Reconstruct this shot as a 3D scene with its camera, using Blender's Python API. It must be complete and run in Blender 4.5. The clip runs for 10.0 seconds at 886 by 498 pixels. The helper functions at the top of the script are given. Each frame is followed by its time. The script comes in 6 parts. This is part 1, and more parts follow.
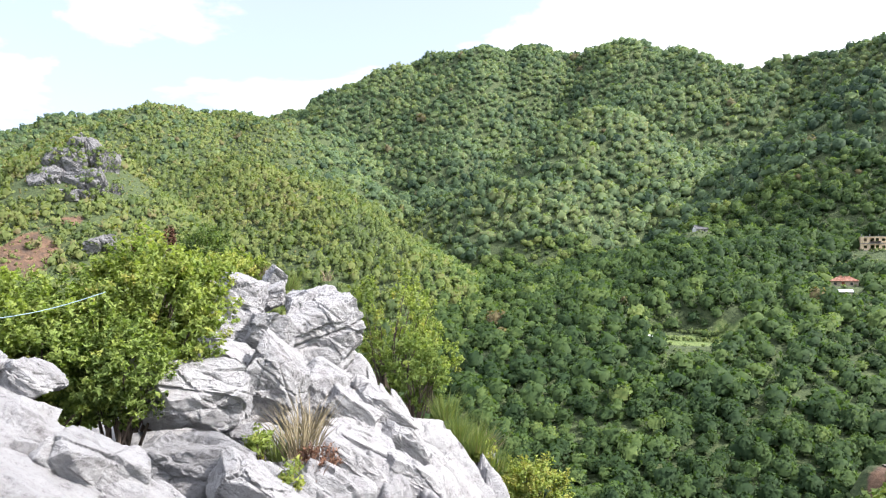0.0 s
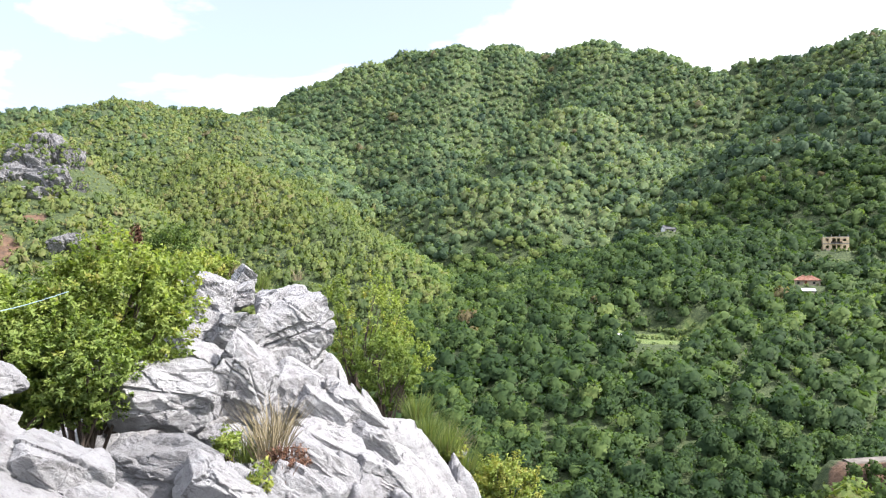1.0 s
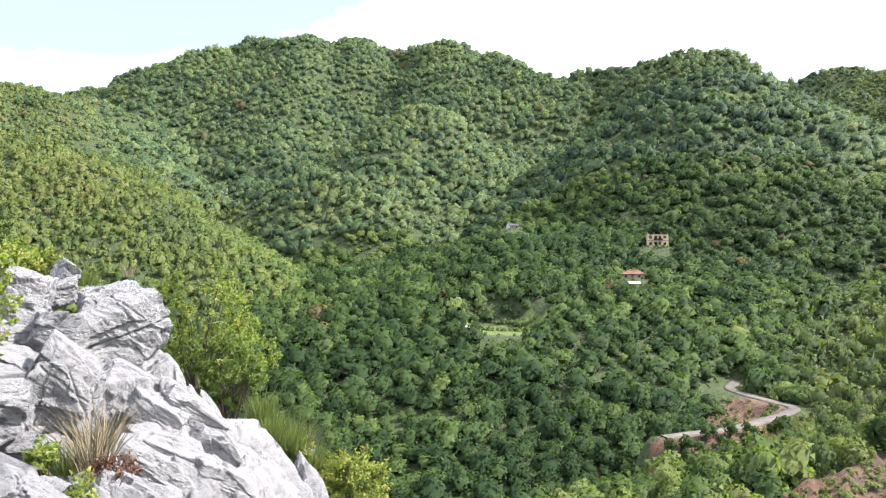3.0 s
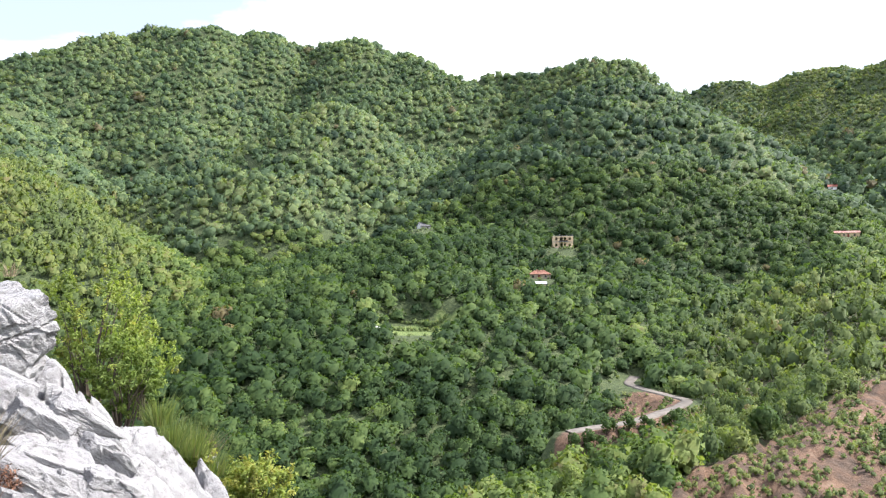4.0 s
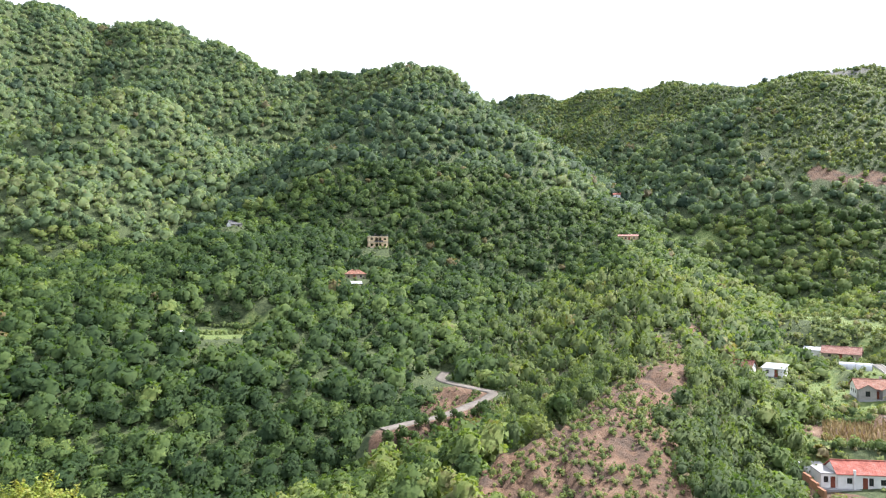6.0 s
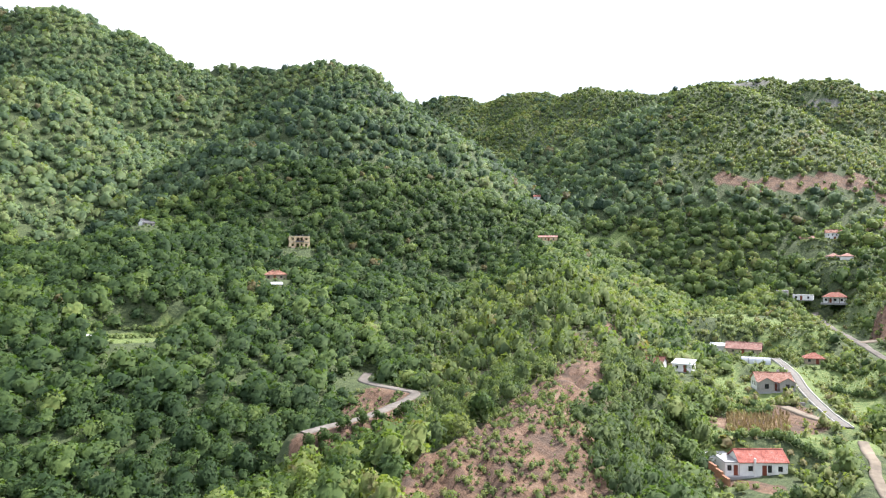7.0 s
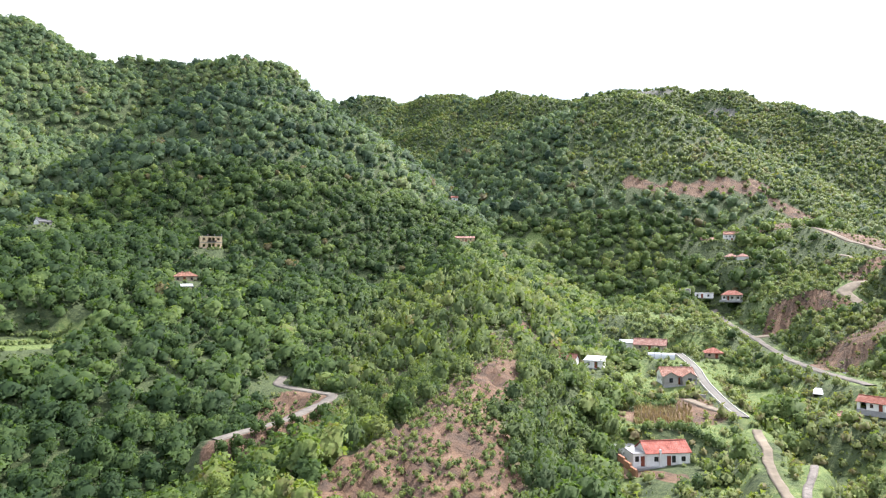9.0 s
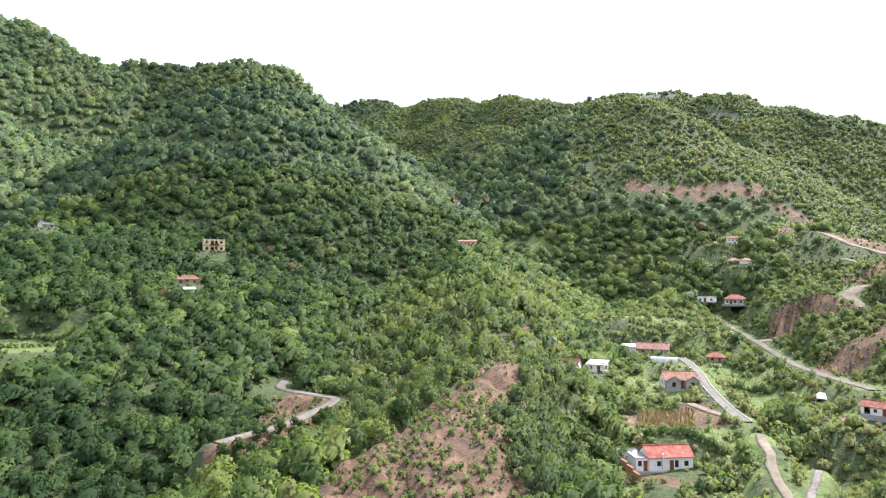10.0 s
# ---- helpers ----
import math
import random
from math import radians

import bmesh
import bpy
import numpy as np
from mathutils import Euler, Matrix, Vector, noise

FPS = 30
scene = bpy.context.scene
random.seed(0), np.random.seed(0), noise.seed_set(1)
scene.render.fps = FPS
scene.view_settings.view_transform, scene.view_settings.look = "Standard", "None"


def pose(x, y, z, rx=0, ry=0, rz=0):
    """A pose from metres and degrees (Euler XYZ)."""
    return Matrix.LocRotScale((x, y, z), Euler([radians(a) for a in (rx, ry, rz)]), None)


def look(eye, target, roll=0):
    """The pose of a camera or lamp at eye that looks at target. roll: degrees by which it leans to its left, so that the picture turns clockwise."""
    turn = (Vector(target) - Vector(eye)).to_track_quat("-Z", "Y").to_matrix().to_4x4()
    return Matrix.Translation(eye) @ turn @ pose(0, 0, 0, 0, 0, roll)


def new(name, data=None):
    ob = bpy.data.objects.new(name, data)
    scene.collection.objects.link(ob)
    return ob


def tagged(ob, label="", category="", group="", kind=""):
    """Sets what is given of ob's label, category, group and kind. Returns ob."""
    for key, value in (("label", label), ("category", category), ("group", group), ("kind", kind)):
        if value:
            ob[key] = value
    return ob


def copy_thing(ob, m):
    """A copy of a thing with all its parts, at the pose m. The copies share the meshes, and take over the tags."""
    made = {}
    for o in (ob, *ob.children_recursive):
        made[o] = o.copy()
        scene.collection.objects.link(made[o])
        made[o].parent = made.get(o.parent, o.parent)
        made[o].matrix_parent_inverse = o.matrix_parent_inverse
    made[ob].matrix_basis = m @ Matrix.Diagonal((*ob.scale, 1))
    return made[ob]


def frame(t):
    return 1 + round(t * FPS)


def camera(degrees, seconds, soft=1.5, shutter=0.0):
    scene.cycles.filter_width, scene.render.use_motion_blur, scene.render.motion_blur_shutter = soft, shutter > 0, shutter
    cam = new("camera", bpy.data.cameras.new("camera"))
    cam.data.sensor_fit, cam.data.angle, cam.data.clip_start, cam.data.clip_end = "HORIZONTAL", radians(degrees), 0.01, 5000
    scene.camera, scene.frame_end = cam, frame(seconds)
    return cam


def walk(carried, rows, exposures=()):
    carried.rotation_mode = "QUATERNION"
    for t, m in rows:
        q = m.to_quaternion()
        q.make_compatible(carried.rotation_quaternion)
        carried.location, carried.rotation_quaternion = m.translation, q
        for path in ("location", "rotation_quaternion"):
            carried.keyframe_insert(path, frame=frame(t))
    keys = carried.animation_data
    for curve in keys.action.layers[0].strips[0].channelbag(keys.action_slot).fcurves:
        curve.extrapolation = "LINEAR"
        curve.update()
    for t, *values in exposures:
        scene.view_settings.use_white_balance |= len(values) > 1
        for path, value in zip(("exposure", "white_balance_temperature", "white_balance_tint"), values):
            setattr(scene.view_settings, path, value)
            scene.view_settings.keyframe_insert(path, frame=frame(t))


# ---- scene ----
# ---- camera: turns on a tripod, the lens an arm's length in front of the pan axis ----
EYE, ARM = 1.6, 0.18
cam = camera(66.75, 10.0, 1.2)
PAN = [  # seconds, turn to the right, tilt up, lean
    (0.0, 0.0, 1.80, 0.04), (0.5, 0.58, 1.80, 0.07), (1.0, 2.39, 1.74, 0.01), (1.5, 4.92, 1.65, 0.01),
    (2.0, 7.94, 1.49, 0.0), (2.5, 11.34, 1.34, 0.04), (4.0, 22.58, 1.31, -0.08), (4.5, 26.33, 1.31, -0.08),
    (5.0, 30.16, 1.31, -0.06), (5.5, 34.18, 1.30, -0.06), (6.0, 38.19, 1.32, -0.08), (7.5, 47.32, 1.37, -0.02),
    (8.0, 49.56, 1.38, 0.03), (8.5, 51.26, 1.39, 0.07), (9.0, 51.70, 1.41, 0.09), (9.5, 51.70, 1.62, 0.05),
    (10.0, 51.49, 1.71, -0.01),
]
walk(cam, [(t, pose(ARM * math.sin(radians(a)), ARM * math.cos(radians(a)), EYE, 90 + p, r, -a)) for t, a, p, r in PAN])

# ---- daylight: hazy sun high ahead, thin bright cloud ----
SUN_BEARING, SUN_RISE = 102.0, 47.0
world = bpy.data.worlds.new("sky")
scene.world = world
world.use_nodes = True
nt = world.node_tree
nt.nodes.clear()
w_out = nt.nodes.new("ShaderNodeOutputWorld")
w_bg = nt.nodes.new("ShaderNodeBackground")
w_sky = nt.nodes.new("ShaderNodeTexSky")
w_sky.sky_type, w_sky.sun_disc = "NISHITA", False
w_sky.sun_elevation, w_sky.sun_rotation = radians(SUN_RISE), radians(SUN_BEARING)
w_sky.dust_density, w_sky.air_density = 3.0, 1.0
w_co = nt.nodes.new("ShaderNodeTexCoord")
w_map = nt.nodes.new("ShaderNodeMapping")
w_map.inputs["Scale"].default_value, w_map.inputs["Location"].default_value = (1.0, 1.0, 2.6), (4.3, 2.1, 0.3)
w_map.inputs["Rotation"].default_value = (0, 0, radians(-66))
w_noise = nt.nodes.new("ShaderNodeTexNoise")
w_noise.inputs["Scale"].default_value, w_noise.inputs["Detail"].default_value = 1.7, 8.0
w_noise.inputs["Roughness"].default_value, w_noise.inputs["Distortion"].default_value = 0.55, 0.4
w_ramp = nt.nodes.new("ShaderNodeValToRGB")
w_ramp.color_ramp.elements[0].position, w_ramp.color_ramp.elements[0].color = 0.45, (0.18, 0.18, 0.18, 1)
w_ramp.color_ramp.elements[1].position, w_ramp.color_ramp.elements[1].color = 0.60, (0.90, 0.90, 0.90, 1)
w_mix = nt.nodes.new("ShaderNodeMix")
w_mix.data_type = "RGBA"
w_mix.inputs["B"].default_value = (11.5, 11.6, 11.8, 1)
nt.links.new(w_co.outputs["Generated"], w_map.inputs["Vector"])
nt.links.new(w_map.outputs["Vector"], w_noise.inputs["Vector"])
nt.links.new(w_noise.outputs["Fac"], w_ramp.inputs["Fac"])
nt.links.new(w_ramp.outputs["Color"], w_mix.inputs["Factor"])
nt.links.new(w_sky.outputs["Color"], w_mix.inputs["A"])
nt.links.new(w_mix.outputs["Result"], w_bg.inputs["Color"])
w_bg.inputs["Strength"].default_value = 0.13
nt.links.new(w_bg.outputs["Background"], w_out.inputs["Surface"])
sun = new("sun", bpy.data.lights.new("sun", "SUN"))
sun.data.energy, sun.data.angle, sun.data.color = 5.0, radians(1.2), (1.0, 0.95, 0.86)
sa, se = radians(SUN_BEARING), radians(SUN_RISE)
sun.matrix_world = look((40 * math.sin(sa) * math.cos(se), 40 * math.cos(sa) * math.cos(se), 40 * math.sin(se)), (0, 0, 0))
scene.view_settings.exposure = 0.95
scene.view_settings.use_white_balance = True
scene.view_settings.white_balance_temperature, scene.view_settings.white_balance_tint = 6130, 14


# ---- materials ----
def shader(name, rough=0.8, metal=0.0):
    m = bpy.data.materials.new(name)
    m.use_nodes = True
    b = m.node_tree.nodes["Principled BSDF"]
    b.inputs["Roughness"].default_value, b.inputs["Metallic"].default_value = rough, metal
    b.inputs["Specular IOR Level"].default_value = 0.3
    return m, m.node_tree, b


def tex(t, kind, scale, detail=4.0, rough=0.55, where="Object", stretch=(1, 1, 1)):
    co = t.nodes.new("ShaderNodeTexCoord")
    mp = t.nodes.new("ShaderNodeMapping")
    mp.inputs["Scale"].default_value = stretch
    n = t.nodes.new(kind)
    n.inputs["Scale"].default_value = scale
    if kind == "ShaderNodeTexNoise":
        n.inputs["Detail"].default_value, n.inputs["Roughness"].default_value = detail, rough
    t.links.new(co.outputs[where], mp.inputs["Vector"])
    t.links.new(mp.outputs["Vector"], n.inputs["Vector"])
    return n


def ramp(t, source, stops):
    r = t.nodes.new("ShaderNodeValToRGB")
    e = r.color_ramp.elements
    while len(e) < len(stops):
        e.new(0.5)
    for k, (p, c) in zip(e, stops):
        k.position, k.color = p, (*c, 1)
    t.links.new(source, r.inputs["Fac"])
    return r.outputs["Color"]


def blend(t, fac, a, b, how="MIX"):
    m = t.nodes.new("ShaderNodeMix")
    m.data_type, m.blend_type = "RGBA", how
    for key, v in (("Factor", fac), ("A", a), ("B", b)):
        socket = m.inputs[key] if key != "Factor" else m.inputs[0]
        if isinstance(v, (int, float)):
            socket.default_value = v
        elif isinstance(v, tuple):
            socket.default_value = (*v, 1)
        else:
            t.links.new(v, socket)
    return m.outputs["Result"]


def bump(t, b, height, strength, distance):
    n = t.nodes.new("ShaderNodeBump")
    n.inputs["Strength"].default_value, n.inputs["Distance"].default_value = strength, distance
    t.links.new(height, n.inputs["Height"])
    t.links.new(n.outputs["Normal"], b.inputs["Normal"])


def attr(t, name):
    a = t.nodes.new("ShaderNodeAttribute")
    a.attribute_name = name
    return a.outputs["Fac"]


def plain(name, color, rough=0.8, vary=0.25, scale=6.0, relief=0.0, metal=0.0):
    """Paint, plaster or stone: a base colour with stains and grain."""
    m, t, b = shader(name, rough, metal)
    lo, hi = tuple(c * (1 - vary) for c in color), tuple(min(1, c * (1 + vary * 0.6)) for c in color)
    n1, n2 = tex(t, "ShaderNodeTexNoise", scale * 0.15), tex(t, "ShaderNodeTexNoise", scale, 8)
    c1 = ramp(t, n1.outputs["Fac"], [(0.3, lo), (0.7, hi)])
    c2 = ramp(t, n2.outputs["Fac"], [(0.3, (1 - vary,) * 3), (0.65, (1, 1, 1))])
    t.links.new(blend(t, 1.0, c1, c2, "MULTIPLY"), b.inputs["Base Color"])
    if relief:
        bump(t, b, n2.outputs["Fac"], 0.6, relief)
    return m


def foliage(name, stops, through_light=0.35, grain=0.4):
    """Leaves: the tint of each tree runs along the stops, with finer mottling; light passes through the blades."""
    m, t, b = shader(name, 0.7)
    b.inputs["Specular IOR Level"].default_value = 0.16
    n = tex(t, "ShaderNodeTexNoise", grain, 3)
    mix = t.nodes.new("ShaderNodeMath")
    mix.operation = "MULTIPLY_ADD"
    fine = tex(t, "ShaderNodeTexNoise", grain * 3.3, 2)
    both = t.nodes.new("ShaderNodeMath")
    both.operation = "MULTIPLY_ADD"
    t.links.new(fine.outputs["Fac"], both.inputs[0])
    both.inputs[1].default_value = 0.8
    t.links.new(n.outputs["Fac"], both.inputs[2])
    t.links.new(both.outputs[0], mix.inputs[0])
    mix.inputs[1].default_value = 0.45
    shift = t.nodes.new("ShaderNodeMath")
    shift.operation = "SUBTRACT"
    t.links.new(attr(t, "tint"), shift.inputs[0])
    shift.inputs[1].default_value = 0.42
    t.links.new(shift.outputs[0], mix.inputs[2])
    c = ramp(t, mix.outputs[0], stops)
    t.links.new(c, b.inputs["Base Color"])
    tr = t.nodes.new("ShaderNodeBsdfTranslucent")
    t.links.new(blend(t, 1.0, c, (1.15, 1.25, 0.55), "MULTIPLY"), tr.inputs["Color"])
    ms = t.nodes.new("ShaderNodeMixShader")
    ms.inputs[0].default_value = through_light
    t.links.new(b.outputs[0], ms.inputs[1])
    t.links.new(tr.outputs[0], ms.inputs[2])
    t.links.new(ms.outputs[0], t.nodes["Material Output"].inputs["Surface"])
    return m


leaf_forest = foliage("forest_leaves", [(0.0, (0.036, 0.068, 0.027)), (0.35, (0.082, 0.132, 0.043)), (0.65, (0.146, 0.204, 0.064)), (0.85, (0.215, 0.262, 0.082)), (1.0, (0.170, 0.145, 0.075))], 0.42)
# same woods farther off: the blue-grey of haze is put into the leaf colour
leaf_mountain = foliage("haze_toned_leaves", [(0.0, (0.046, 0.080, 0.052)), (0.35, (0.094, 0.146, 0.078)), (0.65, (0.154, 0.216, 0.104)), (0.85, (0.212, 0.268, 0.112)), (1.0, (0.170, 0.150, 0.085))], 0.42)
leaf_shrub = foliage("shrub_leaves", [(0.0, (0.068, 0.106, 0.045)), (0.5, (0.142, 0.188, 0.066)), (0.85, (0.208, 0.242, 0.082)), (1.0, (0.20, 0.17, 0.09))], 0.42)
leaf_near = foliage("bush_leaves", [(0.0, (0.095, 0.150, 0.050)), (0.5, (0.215, 0.285, 0.080)), (0.9, (0.320, 0.375, 0.100)), (1.0, (0.36, 0.35, 0.10))], 0.45, 5.0)
leaf_red = plain("rust_leaves", (0.22, 0.11, 0.065), 0.7, 0.3, 20)
bark = plain("bark", (0.11, 0.085, 0.065), 0.9, 0.4, 14, 0.01)
dry_stalk = plain("dry_stalks", (0.30, 0.25, 0.15), 0.9, 0.3, 10)


def ground_material():
    m, t, b = shader("hillside_ground", 0.95)
    n1, n2, n3 = tex(t, "ShaderNodeTexNoise", 0.06, 6), tex(t, "ShaderNodeTexNoise", 0.9, 8, 0.65), tex(t, "ShaderNodeTexNoise", 0.25, 6, 0.6)
    grass = ramp(t, n2.outputs["Fac"], [(0.3, (0.026, 0.040, 0.018)), (0.5, (0.055, 0.076, 0.030)), (0.7, (0.100, 0.120, 0.050))])
    soil = ramp(t, n3.outputs["Fac"], [(0.25, (0.062, 0.048, 0.038)), (0.42, (0.112, 0.074, 0.052)), (0.56, (0.172, 0.104, 0.066)), (0.75, (0.26, 0.190, 0.135))])
    soil = blend(t, 1.0, soil, ramp(t, n2.outputs["Fac"], [(0.3, (0.6, 0.6, 0.6)), (0.6, (1, 1, 1))]), "MULTIPLY")
    field = ramp(t, n2.outputs["Fac"], [(0.3, (0.060, 0.098, 0.030)), (0.5, (0.118, 0.165, 0.050)), (0.62, (0.17, 0.20, 0.070)), (0.75, (0.24, 0.23, 0.11))])
    c = blend(t, ramp(t, attr(t, "field"), [(0.35, (0, 0, 0)), (0.65, (1, 1, 1))]), grass, field)
    edge = t.nodes.new("ShaderNodeMath")
    edge.operation = "MULTIPLY_ADD"
    t.links.new(n2.outputs["Fac"], edge.inputs[0])
    edge.inputs[1].default_value = 0.5
    t.links.new(attr(t, "bare"), edge.inputs[2])
    c = blend(t, ramp(t, edge.outputs[0], [(0.62, (0, 0, 0)), (0.80, (1, 1, 1))]), c, soil)
    scree = ramp(t, n2.outputs["Fac"], [(0.3, (0.075, 0.08, 0.06)), (0.65, (0.15, 0.148, 0.128))])
    edge2 = t.nodes.new("ShaderNodeMath")
    edge2.operation = "MULTIPLY_ADD"
    t.links.new(n2.outputs["Fac"], edge2.inputs[0])
    edge2.inputs[1].default_value = 0.6
    t.links.new(attr(t, "stony"), edge2.inputs[2])
    c = blend(t, ramp(t, edge2.outputs[0], [(0.70, (0, 0, 0)), (0.85, (1, 1, 1))]), c, scree)
    t.links.new(c, b.inputs["Base Color"])
    bump(t, b, n2.outputs["Fac"], 0.8, 0.6)
    return m


ground_mat = ground_material()


def limestone(name="limestone", tone=1.34, scale=1.0):
    m, t, b = shader(name, 0.9)
    n1 = tex(t, "ShaderNodeTexNoise", 0.9 * scale, 5, 0.6)
    n2 = tex(t, "ShaderNodeTexNoise", 9.0 * scale, 12, 0.74, "Object", (0.8, 1.0, 1.35))
    n3 = tex(t, "ShaderNodeTexNoise", 42.0 * scale, 8, 0.78)
    n4 = tex(t, "ShaderNodeTexNoise", 2.6 * scale, 14, 0.74, "Object", (0.7, 1, 1.9))
    c = ramp(t, n1.outputs["Fac"], [(0.32, (0.42 * tone, 0.415 * tone, 0.425 * tone)), (0.50, (0.50 * tone, 0.495 * tone, 0.50 * tone)), (0.68, (0.55 * tone, 0.54 * tone, 0.54 * tone))])
    c = blend(t, 1.0, c, ramp(t, n2.outputs["Fac"], [(0.36, (0.56, 0.55, 0.55)), (0.44, (0.90, 0.89, 0.89)), (0.55, (1.0, 1.0, 1.0))]), "MULTIPLY")
    c = blend(t, 1.0, c, ramp(t, n4.outputs["Fac"], [(0.33, (0.42, 0.40, 0.38)), (0.39, (0.88, 0.87, 0.86)), (0.50, (1.0, 1.0, 1.0))]), "MULTIPLY")
    c = blend(t, 1.0, c, ramp(t, n3.outputs["Fac"], [(0.36, (0.72, 0.72, 0.72)), (0.47, (1.0, 1.0, 1.0))]), "MULTIPLY")
    t.links.new(c, b.inputs["Base Color"])
    h = t.nodes.new("ShaderNodeMath")
    h.operation = "MULTIPLY_ADD"
    t.links.new(n3.outputs["Fac"], h.inputs[0])
    h.inputs[1].default_value = 0.22
    t.links.new(n2.outputs["Fac"], h.inputs[2])
    bump(t, b, h.outputs[0], 1.0, 0.075 / scale)
    return m


stone = limestone(tone=0.84)
# darker limestone copy: lichen, and overhang shade put into the colour
stone_dark = limestone("lichen_shade_limestone", 0.60)
cliff_mat = limestone("cliff_limestone", 0.42, 0.11)


# ---- landform ----
def P(bearing, dist, rise):
    """A place by bearing from the tripod (degrees to the right of the y axis), distance and angle of rise."""
    a = radians(bearing)
    return (dist * math.sin(a), dist * math.cos(a), EYE + dist * math.tan(radians(rise)))


def line(*pts):
    return np.array([P(*p) for p in pts])


TABLE = np.random.RandomState(7).rand(256, 256)


def vnoise(x, y, seed=0):
    x, y = x + seed * 37.7, y - seed * 19.3
    xi, yi = np.floor(x).astype(int), np.floor(y).astype(int)
    fx, fy = x - xi, y - yi
    fx, fy = fx * fx * (3 - 2 * fx), fy * fy * (3 - 2 * fy)
    a, b = TABLE[xi & 255, yi & 255], TABLE[(xi + 1) & 255, yi & 255]
    c, d = TABLE[xi & 255, (yi + 1) & 255], TABLE[(xi + 1) & 255, (yi + 1) & 255]
    return (a * (1 - fx) + b * fx) * (1 - fy) + (c * (1 - fx) + d * fx) * fy


def fbm(x, y, octaves=4, seed=0):
    return sum(vnoise(x * 2 ** k, y * 2 ** k, seed + k) * 0.5 ** k for k in range(octaves)) / (2 - 2 ** (1 - octaves)) - 0.5


def along(x, y, pts):
    """Distance to a line of places, and the line's height at the nearest one."""
    best, high = np.full(x.shape, 1e9), np.zeros(x.shape)
    for a, b in zip(pts[:-1], pts[1:]):
        dx, dy = b[0] - a[0], b[1] - a[1]
        k = np.clip(((x - a[0]) * dx + (y - a[1]) * dy) / max(dx * dx + dy * dy, 1e-6), 0, 1)
        d = np.hypot(x - a[0] - k * dx, y - a[1] - k * dy)
        near = d < best
        best, high = np.where(near, d, best), np.where(near, a[2] + k * (b[2] - a[2]), high)
    return best, high


def smax(a, b, k):
    h = np.clip(0.5 + 0.5 * (a - b) / k, 0, 1)
    return b * (1 - h) + a * h + k * h * (1 - h)


def ridge(x, y, pts, slope, blunt, k=4.0):
    out = None
    for a, b in zip(pts[:-1], pts[1:]):
        d, z = along(x, y, np.array([a, b]))
        h = z - slope * (np.sqrt(d * d + blunt * blunt) - blunt)
        out = h if out is None else smax(out, h, k)
    return out


